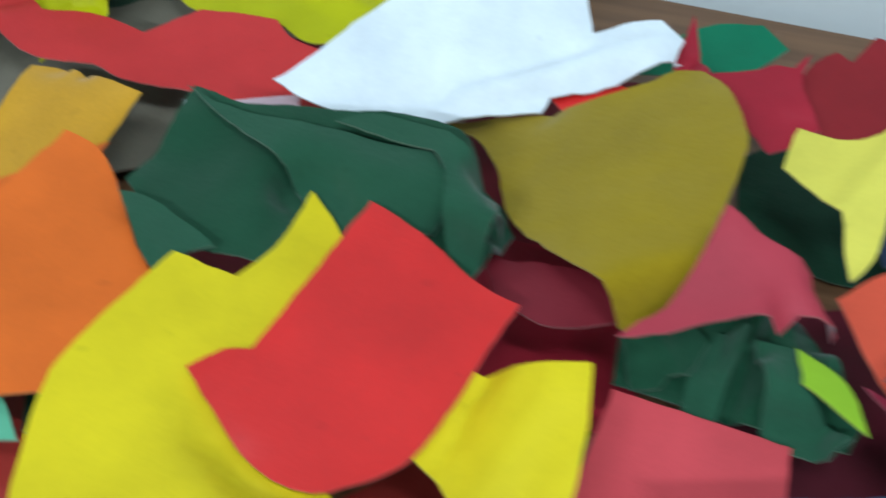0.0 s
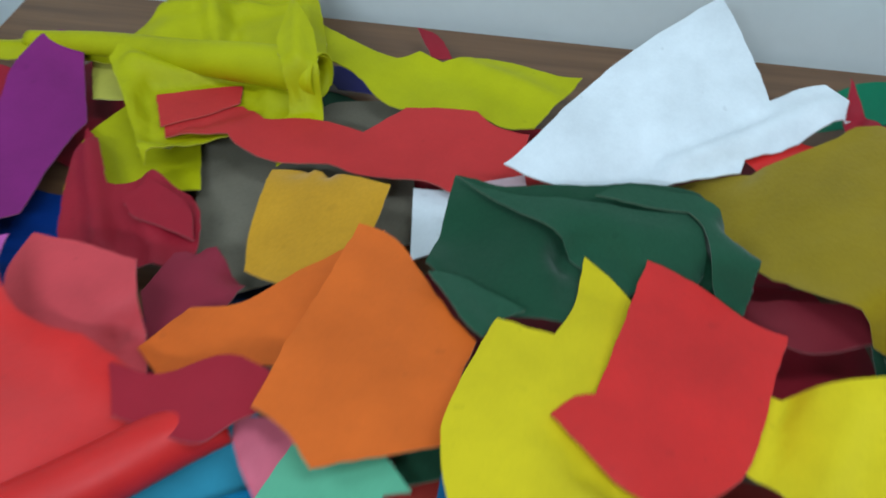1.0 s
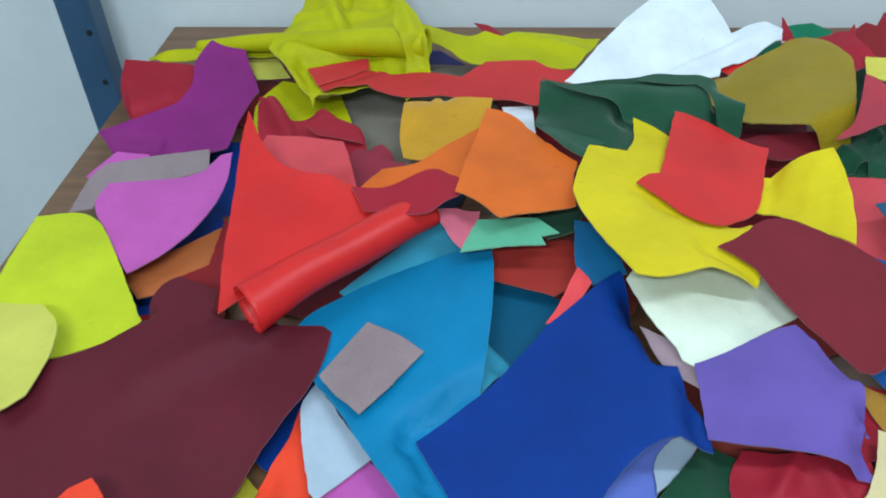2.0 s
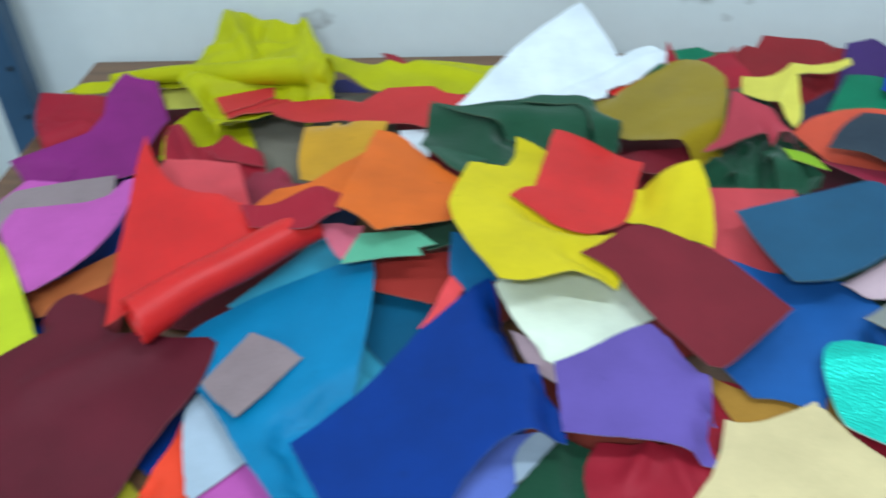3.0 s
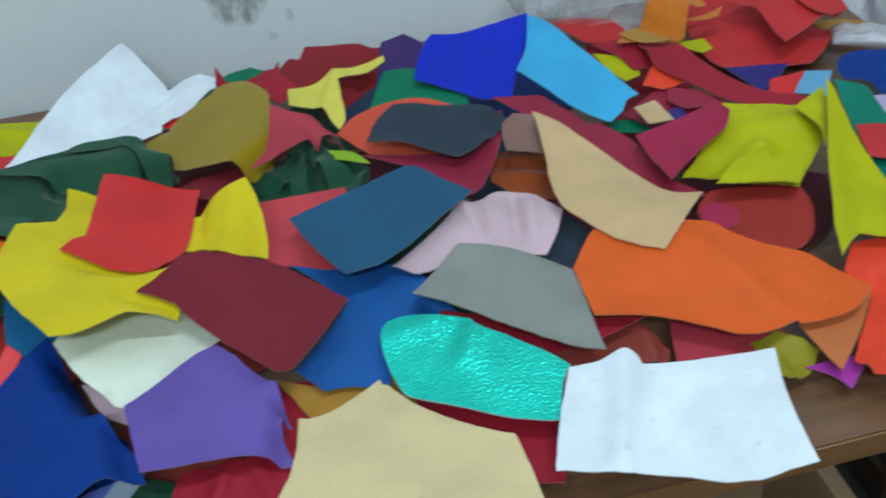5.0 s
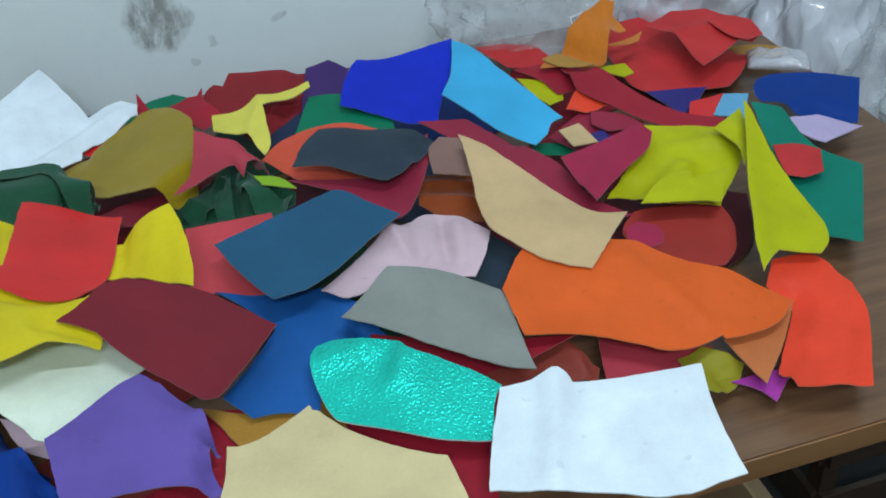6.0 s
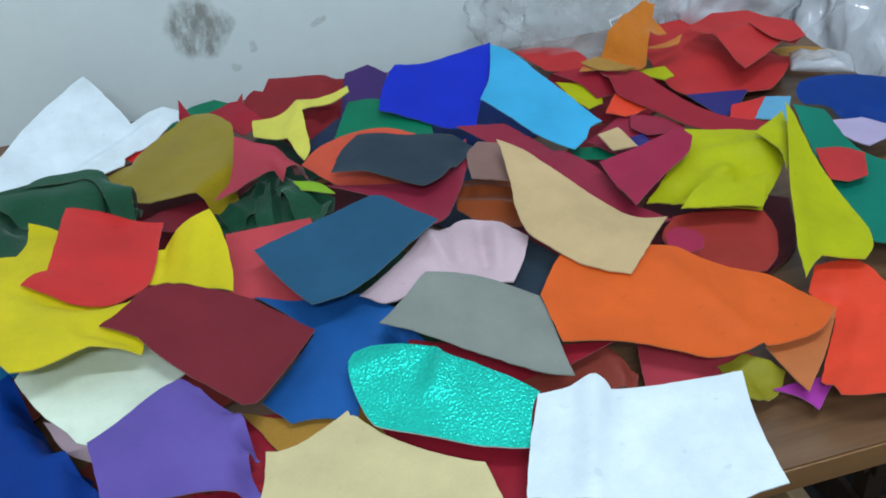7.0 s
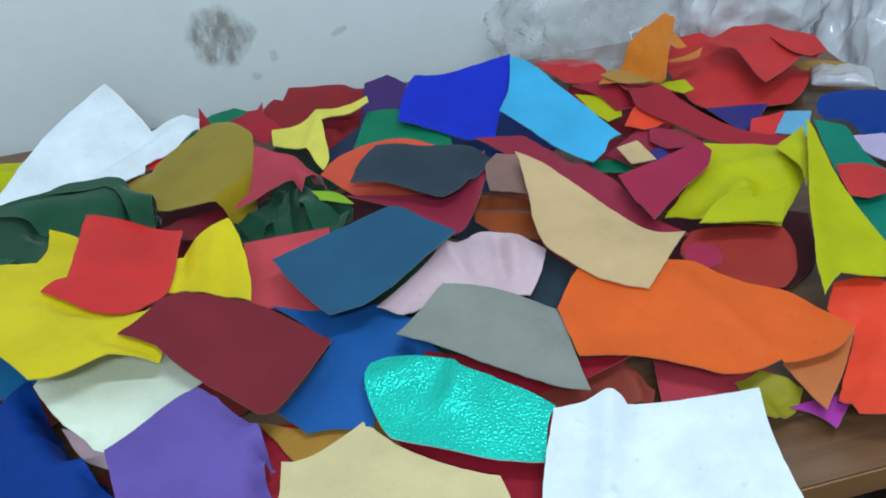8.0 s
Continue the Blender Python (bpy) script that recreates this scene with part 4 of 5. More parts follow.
scrap("coralorange", "coralorange", (0.370, 0.542, 0.810), (0, 0.1), 0.6,
      [(-7.3, 0.7), (-5.3, 3.0), (-2.0, 4.5), (0.6, 4.8), (3.1, 4.3), (5.6, 2.2), (5.2, -2.4), (3.0, -6.2), (1.0, -7.0), (-1.2, -6.3), (-3.8, -4.3), (-5.5, -2.2)])
scrap("wedge", "wine", (0.403, 0.464, 0.805), (0, 0.1), 0.6,
      [(-8.7, 3.8), (-0.6, 1.2), (7.0, 5.7), (5.5, 0.7), (1.9, -5.1), (-0.7, -6.3), (-4.4, -0.0)], [(6.9, 5.5, 3.1, -5.2, 1.0, 1.0)])
scrap("limesmall", "limegreen", (0.299, 0.488, 0.820), (0, 0.1), 0.3,
      [(-1.7, 1.7), (0.8, 0.4), (2.0, -1.9), (-1.1, -0.2)])
scrap("slate", "slate", (0.402, 0.490, 0.825), (0, 0.15), 0.5,
      [(-8.1, 0.4), (-6.3, 3.4), (-4.2, 5.1), (0.1, 4.3), (2.7, 3.9), (5.8, 2.7), (7.5, 0.8), (6.1, -0.5), (3.9, -2.3), (2.3, -3.7), (0.5, -4.4), (-2.0, -2.8), (-5.2, -1.0)], [(-3.0, 5.0, -5.0, -1.4, 0.8, 3.0)])
scrap("teal", "teal", (0.308, 0.356, 0.820), (0.013, 0.015), 0.3,
      [(-8.0, 4.3), (-3.5, 6.2), (1.4, 8.1), (4.4, 9.1), (5.3, 8.7), (7.3, 5.5), (9.5, 2.6), (4.9, -1.0), (1.7, -3.6), (-1.2, -5.2), (-3.3, -5.4), (-4.2, -5.5), (-5.1, -3.8), (-6.6, -0.2)])
scrap("cobalt", "cobalt", (0.481, 0.651, 0.815), (0, 0.35), 0.5,
      [(-4.2, 5.1), (-0.8, 4.5), (3.7, 5.0), (8.0, 5.6), (6.1, 0.4), (4.1, -2.7), (2.1, -6.6), (-1.1, -5.9), (-3.4, -4.4), (-5.8, -2.9), (-7.9, -1.5), (-6.9, 1.1), (-5.5, 3.5)])
scrap("winelong", "wine", (0.557, 0.451, 0.800), (0, 0.1), 0.6,
      [(-8.3, 11.2), (-3.1, 10.0), (-0.2, 5.2), (3.3, -0.7), (4.6, -7.9), (7.5, -10.7), (2.9, -10.6), (-2.0, -1.5), (-4.7, 5.0)])
scrap("browntan", "tanbrown", (0.479, 0.469, 0.820), (0, 0.1), 0.6,
      [(-1.6, 1.5), (0.1, 3.4), (2.5, 2.2), (1.3, -4.4), (-2.4, -2.7)])
scrap("emeraldbit", "emerald", (0.612, 0.500, 0.780), (0, 0), 0.4,
      [(-2.3, 2.2), (1.8, 0.6), (2.5, -2.3), (-2.0, -0.5)])
scrap("winebits", "wine", (0.668, 0.507, 0.785), (0, 0.1), 1,
      [(-5.8, 0.9), (1.1, 5.2), (5.6, -0.0), (2.6, -3.5), (-3.6, -2.6)])
scrap("bluebit", "indigo", (0.660, 0.482, 0.800), (0, 0.1), 0.5,
      [(-1.1, 1.3), (1.0, 2.0), (1.1, -1.3), (-1.1, -2.0)])
scrap("beigebit", "beige", (0.632, 0.486, 0.800), (0, 0.1), 0.4,
      [(-1.5, 1.6), (1.1, 2.1), (1.6, -1.9), (-1.2, -1.8)])
scrap("redleft", "red", (0.656, 0.742, 0.775), (0, 0.1), 0.5,
      [(-4.2, 4.0), (-0.6, 3.6), (3.4, 1.7), (4.2, -1.1), (2.0, -3.9), (-1.8, -1.9)])
scrap("yellowbits", "limeyellow", (0.645, 0.619, 0.785), (0, 0.1), 0.8,
      [(-1.7, 4.1), (0.8, 2.6), (2.2, -1.1), (1.7, -2.4), (-0.3, -3.0), (-1.3, 0.1)])
scrap("redfar", "red", (0.838, 0.659, 0.780), (0, 0.1), 0.7,
      [(-4.0, 9.4), (1.0, 9.7), (7.0, 8.6), (9.0, 1.8), (8.9, -3.9), (5.4, -7.4), (2.9, -9.2), (-1.7, -8.2), (-6.4, -7.2), (-7.8, -4.8), (-7.8, -0.8), (-7.5, 3.2)])
scrap("yellowfar", "limeyellow", (0.743, 0.617, 0.795), (0, 0.1), 0.4,
      [(-2.9, 1.6), (1.4, 1.3), (1.5, -1.2), (-0.0, -1.7)])
scrap("indigofar", "indigo", (0.797, 0.554, 0.775), (0, 0.05), 0.6,
      [(-3.1, 3.2), (4.3, 1.9), (0.3, -2.1), (-1.5, -3.0)])
scrap("tomatofar", "brightred", (0.804, 0.514, 0.785), (0, 0.05), 0.5,
      [(-0.9, 1.7), (3.7, 2.2), (-0.2, -2.8), (-2.7, -1.1)])
scrap("skyfar", "skypale", (0.834, 0.504, 0.785), (0, 0.05), 0.4,
      [(-3.1, -1.1), (0.3, 2.6), (3.0, 1.6), (-0.1, -3.1)])
scrap("tanfar", "ochre", (0.961, 0.652, 0.765), (0, 0), 0.4,
      [(-3.5, 2.5), (0.8, 1.6), (3.9, -1.1), (1.5, -2.6), (-2.8, -0.4)])
scrap("redtop", "red", (0.872, 0.647, 0.810), (0, 0.1), 0.8,
      [(-1.5, 5.8), (3.0, 4.7), (5.1, 1.4), (7.0, 0.7), (6.6, -2.9), (4.4, -4.5), (3.2, -3.4), (-0.3, -5.6), (-3.8, -7.3), (-4.0, -5.0), (-3.8, -0.9), (-4.9, 1.5), (-6.2, 3.5)], [(-4.3, 0.3, 5.1, 0.7, 0.8, 0.8)])
scrap("redtopflap", "red", (0.9, 0.665, 0.822), (0, 0.15), 0.5,
      [(-1.9, -1.1), (-0.3, 0.0), (1.7, -1.9), (3.4, -2.4), (3.0, -6.1), (0.6, -6.7), (-1.0, -4.8)])
scrap("crimson2", "crimson", (0.649, 0.636, 0.790), (0, 0.1), 0.8,
      [(-2.1, 3.6), (1.5, 3.7), (4.4, 3.9), (3.9, -0.2), (3.4, -3.2), (1.0, -3.0), (0.2, 0.4)])
scrap("tomatofold", "tomato", (0.69, 0.56, 0.797), (0, 0.1), 0.5,
      [(-1.5, 2.7), (0.8, -1.6), (-2.4, -1.9), (-4.3, -0.8)])
scrap("winefold", "wine", (0.72, 0.52, 0.795), (0, 0.1), 0.6,
      [(-4.9, 1.7), (-1.9, -0.1), (-0.2, -3.6), (-4.8, -2.7), (-5.9, -0.6)])
scrap("crimsonstrip", "crimson", (0.730, 0.541, 0.800), (0, 0.1), 0.8,
      [(-5.0, 10.4), (-1.6, 7.0), (-0.3, 2.7), (1.6, -2.1), (4.1, -5.3), (8.8, -8.0), (6.7, -9.2), (2.7, -7.9), (-0.7, -5.4), (-3.8, -0.3), (-5.7, 3.3), (-5.4, 6.4)])
scrap("orangetail", "orangebrown", (0.79, 0.67, 0.812), (0, 0.2), 0.8,
      [(-4.6, -1.4), (-1.9, -1.1), (1.0, 0.2), (-0.4, -1.8), (-1.8, -2.1), (-3.9, -1.9)])
scrap("orangefar", "orangebrown", (0.739, 0.668, 0.822), (0, 0.55), 2.2,
      [(-8.5, -1.8), (-7.3, -0.6), (-4.7, 0.4), (-2.6, 2.0), (-0.1, 3.4), (2.0, 4.0), (3.7, 3.5), (2.6, 1.7), (3.2, 0.5), (3.3, -0.9), (1.0, -1.0), (-0.9, -4.3), (-2.6, -3.6), (-5.1, -2.5)], [(3.0, 5.5, -0.5, -5.0, 1.2, 0.7), (-1.5, 3.0, -3.5, -4.0, -0.8, 0.6)])
scrap("orangelip", "ochre", (0.7, 0.64, 0.803), (0, 0.1), 0.8,
      [(-3.8, 2.5), (-1.5, 3.1), (0.4, 0.6), (1.8, -1.0), (-0.2, -0.9), (-2.6, 0.3)])
scrap("sky", "sky", (0.572, 0.571, 0.815), (0, 0.2), 0.4,
      [(-1.5, 12.3), (0.5, 10.0), (2.0, 5.4), (4.3, -1.0), (5.7, -5.1), (4.2, -5.6), (3.0, -7.2), (1.1, -8.6), (-1.8, -5.2), (-3.9, -1.0), (-5.9, 2.7), (-3.6, 6.3)])
scrap("bluefar", "royalblue", (0.913, 0.496, 0.790), (0, 0.1), 0.6,
      [(-4.5, 2.1), (-3.1, 3.8), (-0.8, 4.2), (4.8, 2.6), (8.4, 0.1), (3.8, -6.6), (-0.7, -5.1), (-2.7, -1.5), (-4.9, -0.4), (-4.9, 1.0)])
scrap("lilac", "lilac", (0.900, 0.432, 0.780), (0, 0.1), 0.4,
      [(-2.9, 2.8), (1.4, 2.2), (4.8, -1.4), (-0.9, -2.8), (-2.3, -0.7)])
scrap("emeraldfar", "emerald2", (0.833, 0.357, 0.790), (0, 0.1), 0.5,
      [(0.6, 12.0), (3.2, 9.9), (2.7, 2.5), (5.6, -2.0), (-1.4, -12.3), (-5.1, -9.9), (-3.7, -3.7), (-1.9, 3.5)])
scrap("redfar2", "red", (0.813, 0.353, 0.800), (0, 0.1), 0.4,
      [(-0.2, 3.3), (2.6, 2.5), (4.0, 0.9), (2.2, -2.4), (-0.1, -2.8), (-1.6, -1.7), (-1.1, 0.6)])
scrap("rustround", "rustred", (0.654, 0.298, 0.785), (0, 0.1), 0.6,
      [(-4.4, 2.6), (-2.3, 4.6), (0.5, 4.7), (3.8, 4.0), (6.4, 2.6), (6.2, 0.1), (4.4, -3.6), (2.3, -5.3), (-2.4, -4.6), (-4.8, 1.0)])
scrap("redloop", "magentared", (0.607, 0.279, 0.810), (0, 0.1), 1.6,
      [(-1.0, 1.5), (0.5, 2.2), (2.2, 1.5), (2.3, 0.0), (1.4, -1.3), (-0.4, -1.5), (-1.4, -0.0)])
scrap("yellowgreen", "limeyellow", (0.704, 0.374, 0.800), (0, 0.15), 2,
      [(-0.9, 8.0), (2.8, 6.7), (6.7, 4.6), (8.5, 2.7), (5.4, -1.1), (2.2, -4.1), (0.9, -5.5), (-2.9, -3.9), (-6.3, -3.3), (-7.3, -1.6), (-9.3, -1.0), (-5.4, 2.4), (-1.7, 5.5)], [(-0.3, -0.2, -6.3, -3.2, 1.2, 1.0), (8.5, 2.1, 0.2, 3.3, 0.8, 1.0)])
scrap("tomato", "tomato", (0.718, 0.149, 0.785), (0, 0.1), 0.7,
      [(-0.6, 7.6), (1.3, 7.6), (3.2, 7.5), (4.0, 6.0), (4.0, 4.4), (4.1, 2.3), (3.8, 1.1), (3.4, -1.3), (-1.0, -8.4), (-3.1, -7.9), (-6.7, -6.5), (-6.6, -5.3), (-7.1, -4.3), (-1.9, 1.8), (-2.9, 4.7)], [(4.4, 2.2, -3.5, -7.5, 0.6, 1.0)])
scrap("orangefold", "tanorange", (0.654, 0.144, 0.780), (-0.05, 0.1), 0.4,
      [(5.1, 3.2), (2.0, -0.5), (-2.3, -4.7), (-2.8, -1.8), (-3.1, 0.9), (-0.3, 0.8), (2.4, 1.4)])
scrap("orangelong", "orange2", (0.568, 0.202, 0.800), (0, 0.15), 0.7,
      [(-10.8, 5.3), (-7.9, 8.9), (-4.6, 11.2), (0.6, 8.1), (2.9, 7.0), (4.3, 5.1), (6.3, 3.2), (9.0, 1.3), (11.0, -1.5), (12.7, -3.8), (10.1, -5.6), (7.0, -6.0), (5.1, -5.8), (5.0, -5.4), (2.7, -5.9), (-0.2, -5.5), (-2.3, -4.1), (-4.9, -2.4), (-7.2, -1.4), (-10.9, -0.4), (-10.8, 3.2)], [(0.3, 7.4, 4.2, -3.5, 0.6, 0.8)])
scrap("yellowfront", "limeyellow", (0.688, 0.331, 0.812), (0, 0.15), 1.4,
      [(-6.0, -0.7), (-2.8, 2.0), (-0.7, 2.6), (1.0, 2.4), (0.4, 1.2), (4.3, 1.5), (1.6, -2.7), (-1.1, -1.7), (-3.8, -1.2)])
scrap("magentaflap", "magentared", (0.638, 0.409, 0.815), (0, 0.15), 0.5,
      [(-5.1, 1.6), (-0.3, 2.6), (4.7, 3.6), (5.4, 2.1), (4.1, 0.1), (-0.5, -3.2), (-4.8, -6.6), (-5.1, -2.6)], [(4.7, 3.6, -5.0, -5.9, 0.8, 1.5)])
scrap("beige", "beige", (0.519, 0.344, 0.820), (0, 0.1), 0.5,
      [(-2.6, 13.1), (-1.9, 12.1), (-0.6, 10.4), (1.0, 7.2), (2.9, 2.7), (4.6, -0.8), (6.1, -2.6), (8.7, -3.4), (5.4, -6.6), (2.4, -9.5), (0.6, -8.5), (-1.5, -6.6), (-3.4, -3.0), (-4.2, -1.2), (-4.2, 2.1), (-3.5, 6.1), (-2.8, 10.7)], [(-2.3, 12.0, 1.3, -4.3, 0.8, 2.5)])
scrap("yellowloop", "limeyellow", (0.761, 0.381, 0.825), (0, 0.1), 1.2,
      [(-1.3, 2.2), (3.4, 4.9), (0.9, -1.3), (-1.7, -4.8), (-0.5, -1.4), (-0.7, 0.4)])
scrap("yellowtall", "limeyellow", (0.746, 0.284, 0.815), (-0.1, 0.2), 1,
      [(4.3, 13.3), (4.2, 11.4), (3.4, 6.7), (3.0, 1.7), (3.2, -2.0), (3.1, -4.1), (2.1, -6.4), (0.3, -7.8), (-1.6, -7.2), (-3.4, -6.7), (-5.1, -8.1), (-6.9, -9.8), (-5.6, -6.3), (-4.0, -3.0), (-2.0, 1.3), (1.2, 7.4)], [(3.7, 13.2, -6.9, -9.2, 1.2, 1.2)])

STATE = {"redroll": "with rolled edge and pointed spike", "whitefront": "with a soft crease, overhanging the table edge", "turquoise": "with pebbled grain and rounded end", "white": "standing tilted, with a folded flap",
         "limefold": "crumpled and folded over itself", "limestrip": "long wavy strip on the heap", "redscarf": "long wavy strip across the heap", "reddiamond": "diamond-shaped, on a yellow one", "yellowleft": "notched, under a red one",
         "yellowfan": "fan-shaped with small creases", "taupecard": "small square, lying on a blue one", "cream": "angular, under a yellow one", "tan": "with a jagged star-like edge", "grey": "smooth trapezoid on the heap",
         "beige": "crescent-shaped, drooping over the heap", "cobalt": "square, propped up at the back", "sky": "long tilted rectangle", "purple2": "notched, near the front edge", "plum": "large, with a soft fold", "blue": "large kite-shaped",
         "teal": "smooth flat quadrilateral", "maroon": "broad angular flat piece", "orange": "five-sided with a folded ridge", "orangelong": "long wavy, near the table's end", "chartreuse": "rounded, at the table's end",
         "olive": "domed over the heap", "purple": "boot-shaped, at the table's end", "yellowtall": "standing up in a long fold", "orangefar": "crumpled into a peak", "greencrumple": "tightly crumpled", "pink": "softly gathered into creases",
         "tomato": "wide piece by the table's end", "emeraldfar": "broad piece by the table's end", "slate": "curved piece on an orange one", "mint": "two-tongued small offcut"}


ROLL_A, ROLL_B = (-0.152, 0.348, 0.838), (-0.283, 0.222, 0.828)


def rolled_edge(parent, a, b, r0, r1, material):
    """A hem rolled up one and a third times, as a tube along a line from a to b."""
    a, b = Vector(a) - parent.location, Vector(b) - parent.location
    way = (b - a).normalized()
    side = way.cross(Vector((0, 0, 1))).normalized()
    up = side.cross(way)
    bm = bmesh.new()
    rows = []
    for i in range(41):
        s = i / 40
        r = (r0 + (r1 - r0) * s) * (1 + 0.05 * math.sin(s * 7.0))
        mid = a.lerp(b, s) + up * (0.004 * math.sin(s * math.pi) + 0.0012 * math.sin(s * 11))
        row = []
        for j in range(45):
            ang = radians(-60 + 480 * j / 44)
            rad = r * (1 - 0.16 * j / 44)
            row.append(bm.verts.new(mid + side * (rad * math.cos(ang)) + up * (rad * math.sin(ang))))
        rows.append(row)
    for u, v in zip(rows, rows[1:]):
        for j in range(44):
            bm.faces.new((u[j], v[j], v[j + 1], u[j + 1])).smooth = True
    bmesh.ops.recalc_face_normals(bm, faces=bm.faces[:])
    bmesh.ops.solidify(bm, geom=bm.faces[:], thickness=0.0012)
    return part("rolled_edge", bm, material, parent)


for i, (note, word, place, slopes, crumple, outline, ridges) in reversed(list(enumerate(SCRAPS))):
    area = np.ptp([a for a, _ in outline]) * np.ptp([b for _, b in outline])
    size = "small" if area < 55 else "large" if area > 300 else "medium-sized"
    state = STATE.get(note) or ("crumpled in the heap" if crumple > 1.1 else "lying in the heap")
    piece = lay(word, place, slopes, crumple, outline, ridges, 20 + i, f"{size} {HIDES[word][0]} leather scrap, {state}", 0.006 * i / len(SCRAPS))
    if note == "redroll":
        rolled_edge(piece, ROLL_A, ROLL_B, 0.016, 0.023, TOPS[word])
    if note == "limefold":
        rolled_edge(piece, (-0.212, 0.672, 0.822), (-0.50, 0.703, 0.800), 0.019, 0.009, TOPS[word])

# buried pieces under the visible ones
bed = np.clip(np.where(roof > 8, TABLE_Z + 0.003, roof - 0.006), TABLE_Z + 0.003, None)
BURIED = ("crimson", "plum", "darkgreen", "navy", "rustred", "royalblue", "maroon", "brown", "darkred")
rnd = random.Random(5)
for row in range(4):
    for col in range(7):
        x, y = -0.42 + 0.185 * col + rnd.uniform(-0.02, 0.02), 0.2 + 0.155 * row + rnd.uniform(-0.015, 0.015)
        if row == 0 and col > 4 or x > 0.85:
            continue
        r, c = int((y - GY0) / CELL), int((x - GX0) / CELL)
        shape = [((9 + rnd.uniform(-2, 2)) * math.cos(a), (8 + rnd.uniform(-2, 1.5)) * math.sin(a)) for a in (0.3, 1.2, 2.0, 2.9, 3.9, 4.7, 5.6)]
        word = BURIED[rnd.randrange(len(BURIED))]
        lay(word, (x, y, float(bed[r - 18:r + 18, c - 18:c + 18].min())), (0, 0), 0.5, shape, [], 900 + row * 10 + col,
            HIDES[word][0] + " leather scrap buried in the heap")


# ---- steel rack post beside the table ----
def make_post(x, y, w, d, h):
    p = empty("rack_post", x, y, 0)
    for a0, b0, a1, b1 in ((-w / 2, -d / 2, w / 2, -d / 2 + 0.003), (-w / 2, -d / 2 + 0.003, -w / 2 + 0.003, d / 2), (w / 2 - 0.003, -d / 2 + 0.003, w / 2, d / 2)):
        part("flange", block(a0, b0, 0.006, a1, b1, h), MAT_POST, p)
    part("foot_plate", block(-w * 0.8, -d * 0.8, 0, w * 0.8, d * 0.8, 0.006, 0.001), MAT_POST, p)
    for k in range(24):
        hole = bmesh.new()
        bmesh.ops.create_cone(hole, cap_ends=True, segments=12, radius1=0.004, radius2=0.004, depth=0.002, matrix=pose(0.012, -d / 2 - 0.0005, 0.1 + 0.075 * k, 90))
        part("bolt_hole", hole, MAT_STEEL, p)
    return tagged(p, "blue-grey enamelled steel rack post by the wall", "rack post")


make_post(-0.70, 0.80, 0.048, 0.03, 2.0)


# ---- polythene bags ----
def make_bag(x, y, z, sx, sy, sz, seed, material, turn=0.0):
    bm = bmesh.new()
    bmesh.ops.create_icosphere(bm, subdivisions=5, radius=1.0)
    off = Vector((seed * 3.7, seed * 1.3, seed * 2.1))
    for v in bm.verts:
        p = v.co.copy()
        k = 1 + 0.24 * noise.noise(p * 1.4 + off) + 0.20 * (1 - 2 * abs(noise.noise(p * 2.2 + off))) + 0.11 * (1 - 2 * abs(noise.noise(p * 4.5 + off))) + 0.05 * (1 - 2 * abs(noise.noise(p * 9.0 + off)))
        q = p * k
        if q.z < -0.55:
            q.z = -0.55 + 0.05 * noise.noise(p * 6 + off)
        v.co = Vector((q.x * sx, q.y * sy, (q.z + 0.58) * sz))
    for f in bm.faces:
        f.smooth = True
    ob = part("plastic_bag", bm, material)
    ob.location, ob.rotation_euler = (x, y, z), (0, 0, turn)
    return ob


for x, y, z, sx, sy, sz, seed, film, text in (
        (0.735, 0.795, TABLE_Z + 0.002, 0.13, 0.038, 0.10, 1, MAT_FILM, "crumpled clear polythene bag against the wall"),
        (0.925, 0.785, TABLE_Z + 0.002, 0.085, 0.045, 0.085, 2, MAT_FILM_MILKY, "crumpled milky polythene bag against the wall"),
        (1.135, 0.755, 0.50, 0.085, 0.07, 0.225, 3, MAT_FILM_MILKY, "stuffed milky polythene sack on a crate beside the table"),
        (1.19, 0.56, 0.50, 0.115, 0.10, 0.21, 4, MAT_FILM, "stuffed clear polythene sack on a crate beside the table")):
    bag = tagged(make_bag(x, y, z, sx, sy, sz, seed, film), text, "plastic bag", "plastic bags")
    if seed == 1:
        tag_at = pose(0.012, -0.047, 0.054, 62, 0, 24)
        card = block(-0.013, -0.009, 0, 0.013, 0.009, 0.0006)
        card.transform(tag_at)
        card = part("paper_label", card, MAT_TAG, bag, "white paper label with dark bars")
        for k in range(5):
            bar = block(-0.010 + 0.0042 * k, -0.006, 0.0006, -0.008 + 0.0042 * k, 0.006, 0.0009)
            bar.transform(tag_at)
            part("bar", bar, MAT_INK, card)


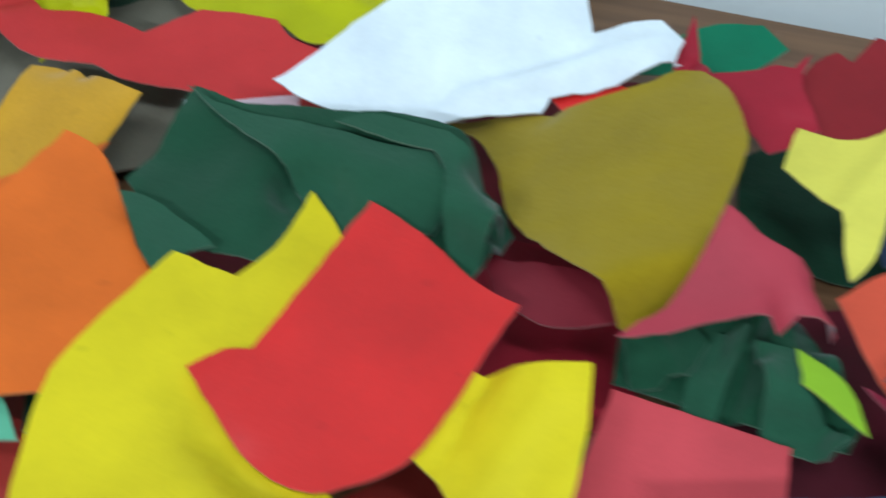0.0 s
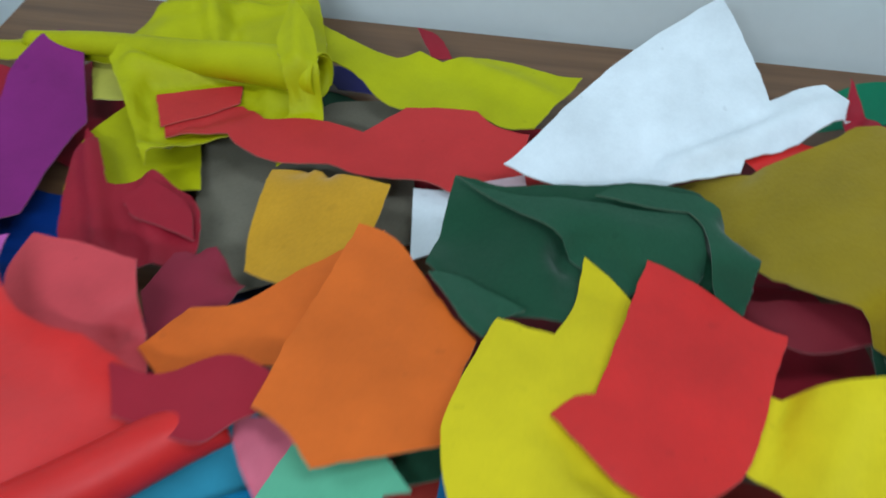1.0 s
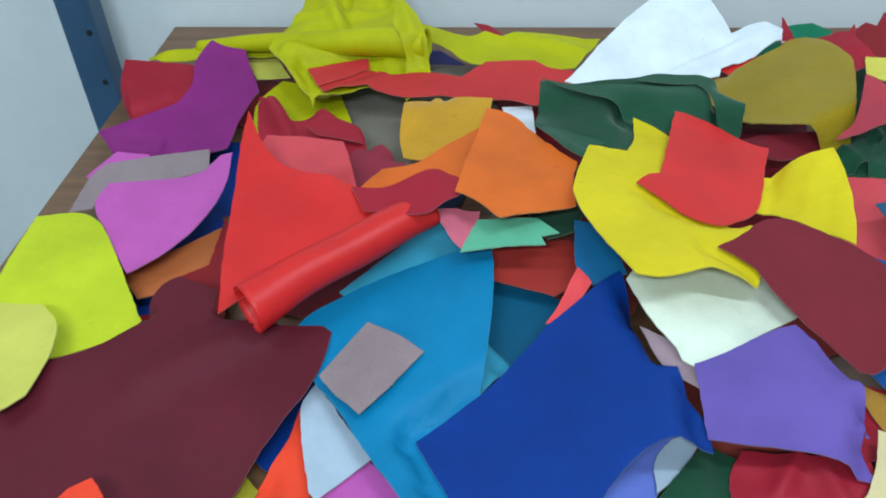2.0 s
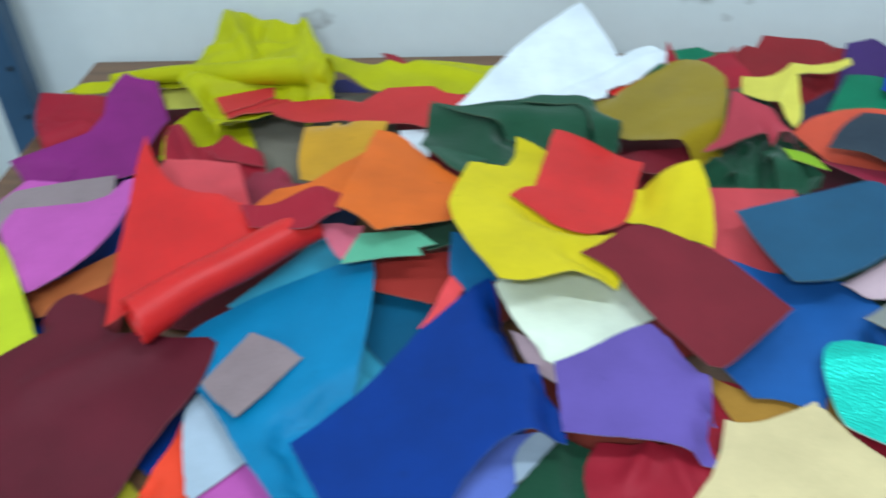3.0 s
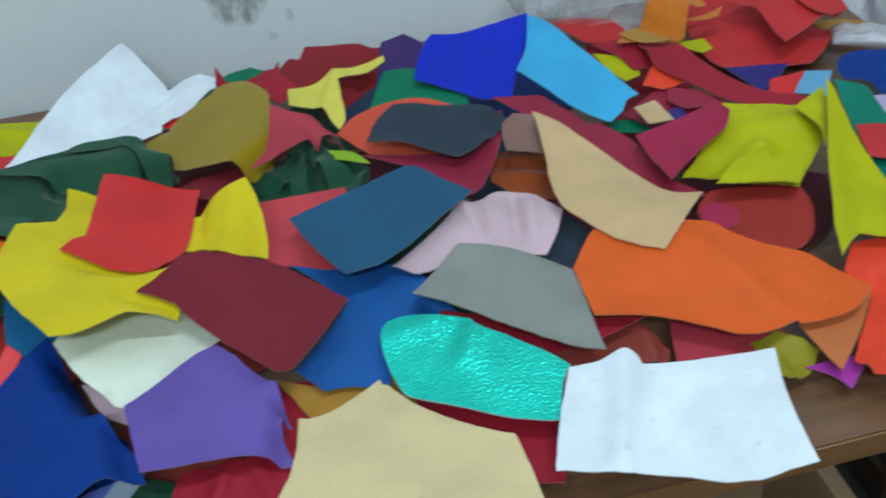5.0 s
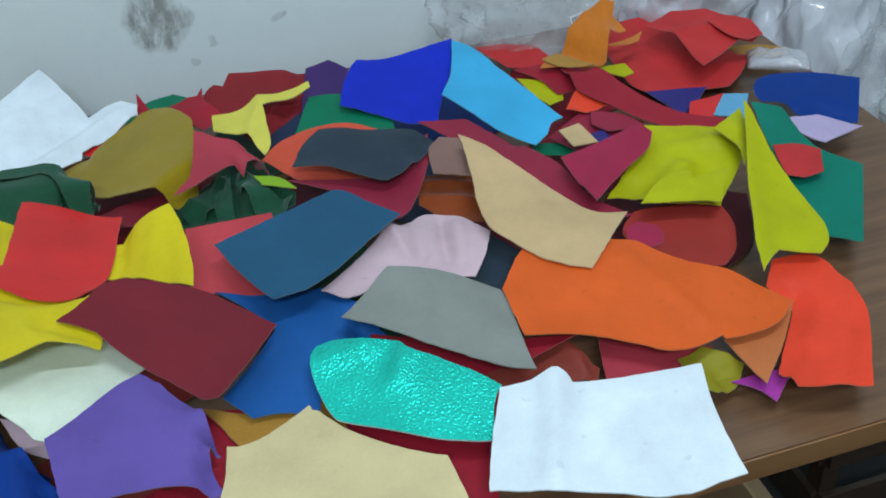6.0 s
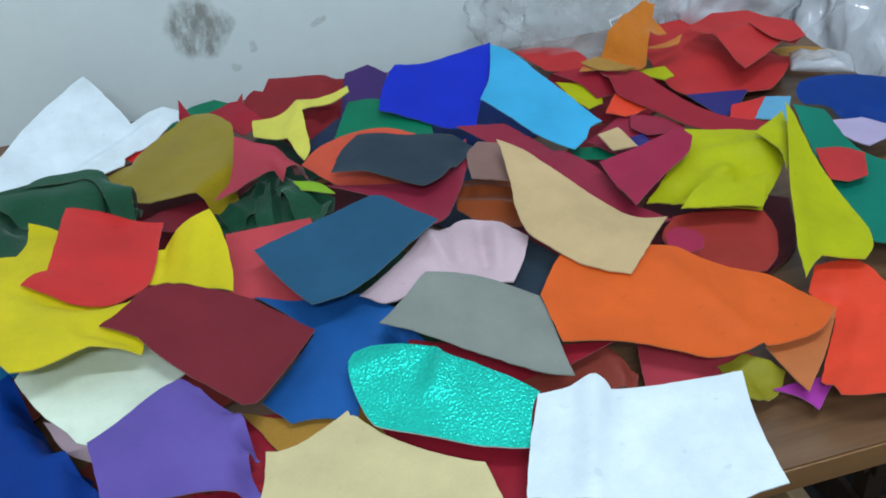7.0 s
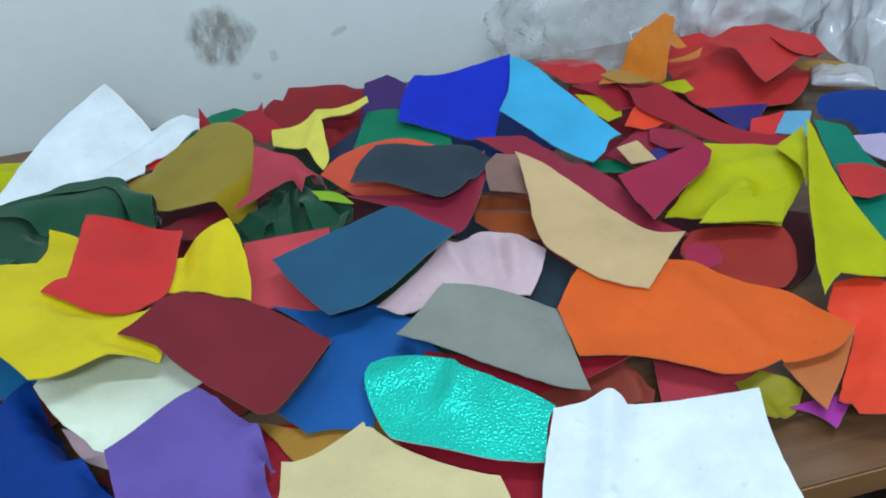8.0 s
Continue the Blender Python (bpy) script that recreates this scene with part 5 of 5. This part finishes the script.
def make_pouch(x, y, z, w, d, h, turn):
    bm = bmesh.new()
    rows = []
    for i in range(15):
        row = []
        for j in range(23):
            u, v = 2 * j / 22 - 1, 2 * i / 14 - 1
            puff = h * (1 - u**6) * (1 - v**6) * (0.75 + 0.35 * noise.noise(Vector((u * 2.2, v * 2.2, 3.1))) + 0.2 * noise.noise(Vector((u * 6, v * 6, 1.7))))
            row.append(bm.verts.new((u * w / 2, v * d / 2, puff)))
        rows.append(row)
    for r, s in zip(rows, rows[1:]):
        for j in range(22):
            bm.faces.new((r[j], r[j + 1], s[j + 1], s[j])).smooth = True
    bmesh.ops.solidify(bm, geom=bm.faces[:], thickness=0.0008)
    ob = part("plastic_pouch", bm, MAT_FILM_MILKY)
    ob.location, ob.rotation_euler = (x, y, z), (0, 0, turn)
    return tagged(ob, "small shiny clear plastic pouch on the scraps", "plastic pouch")


make_pouch(0.945, 0.585, 0.783, 0.075, 0.05, 0.014, -0.5)


# ---- crate that carries the sacks ----
def make_crate(x0, y0, x1, y1, h):
    c = empty("wooden_crate", (x0 + x1) / 2, (y0 + y1) / 2, 0)
    at = Matrix.Translation(-c.location)

    def piece(name, bm):
        bm.transform(at)
        part(name, bm, MAT_CRATE, c)
    for x in (x0, x1 - 0.03):
        for y in (y0, y1 - 0.03):
            piece("post", block(x, y, 0, x + 0.03, y + 0.03, h - 0.015))
    for k in range(4):
        z = 0.02 + k * (h - 0.1) / 3
        piece("slat", block(x0, y0 - 0.012, z, x1, y0, z + 0.07, 0.002))
        piece("slat", block(x0 - 0.012, y0, z, x0, y1, z + 0.07, 0.002))
    piece("lid", block(x0 - 0.01, y0 - 0.012, h - 0.015, x1, y1, h, 0.002))
    return tagged(c, "dark slatted wooden crate beside the table", "crate")


make_crate(1.04, 0.45, 1.34, 0.84, 0.50)


# ---- carton under the table ----
def make_carton(x, y, w, d, h):
    c = empty("carton", x, y, 0)
    for name, dims in (("side_panel", (-w / 2, -d / 2, 0, -w / 2 + 0.005, d / 2, h)), ("side_panel", (w / 2 - 0.005, -d / 2, 0, w / 2, d / 2, h)),
                       ("end_panel", (-w / 2 + 0.005, -d / 2, 0, w / 2 - 0.005, -d / 2 + 0.005, h)), ("end_panel", (-w / 2 + 0.005, d / 2 - 0.005, 0, w / 2 - 0.005, d / 2, h)),
                       ("base_panel", (-w / 2 + 0.005, -d / 2 + 0.005, 0, w / 2 - 0.005, d / 2 - 0.005, 0.005))):
        part(name, block(*dims), MAT_CARTON, c)
    flap = block(0, -d / 2, 0, 0.03, d / 2, 0.004)
    flap.transform(pose(w / 2 - 0.002, 0, h - 0.004, 0, 30, 0))
    part("flap", flap, MAT_CARTON, c)
    return tagged(c, "open brown cardboard carton on the floor under the table", "carton")


make_carton(0.70, 0.30, 0.17, 0.2, 0.38)
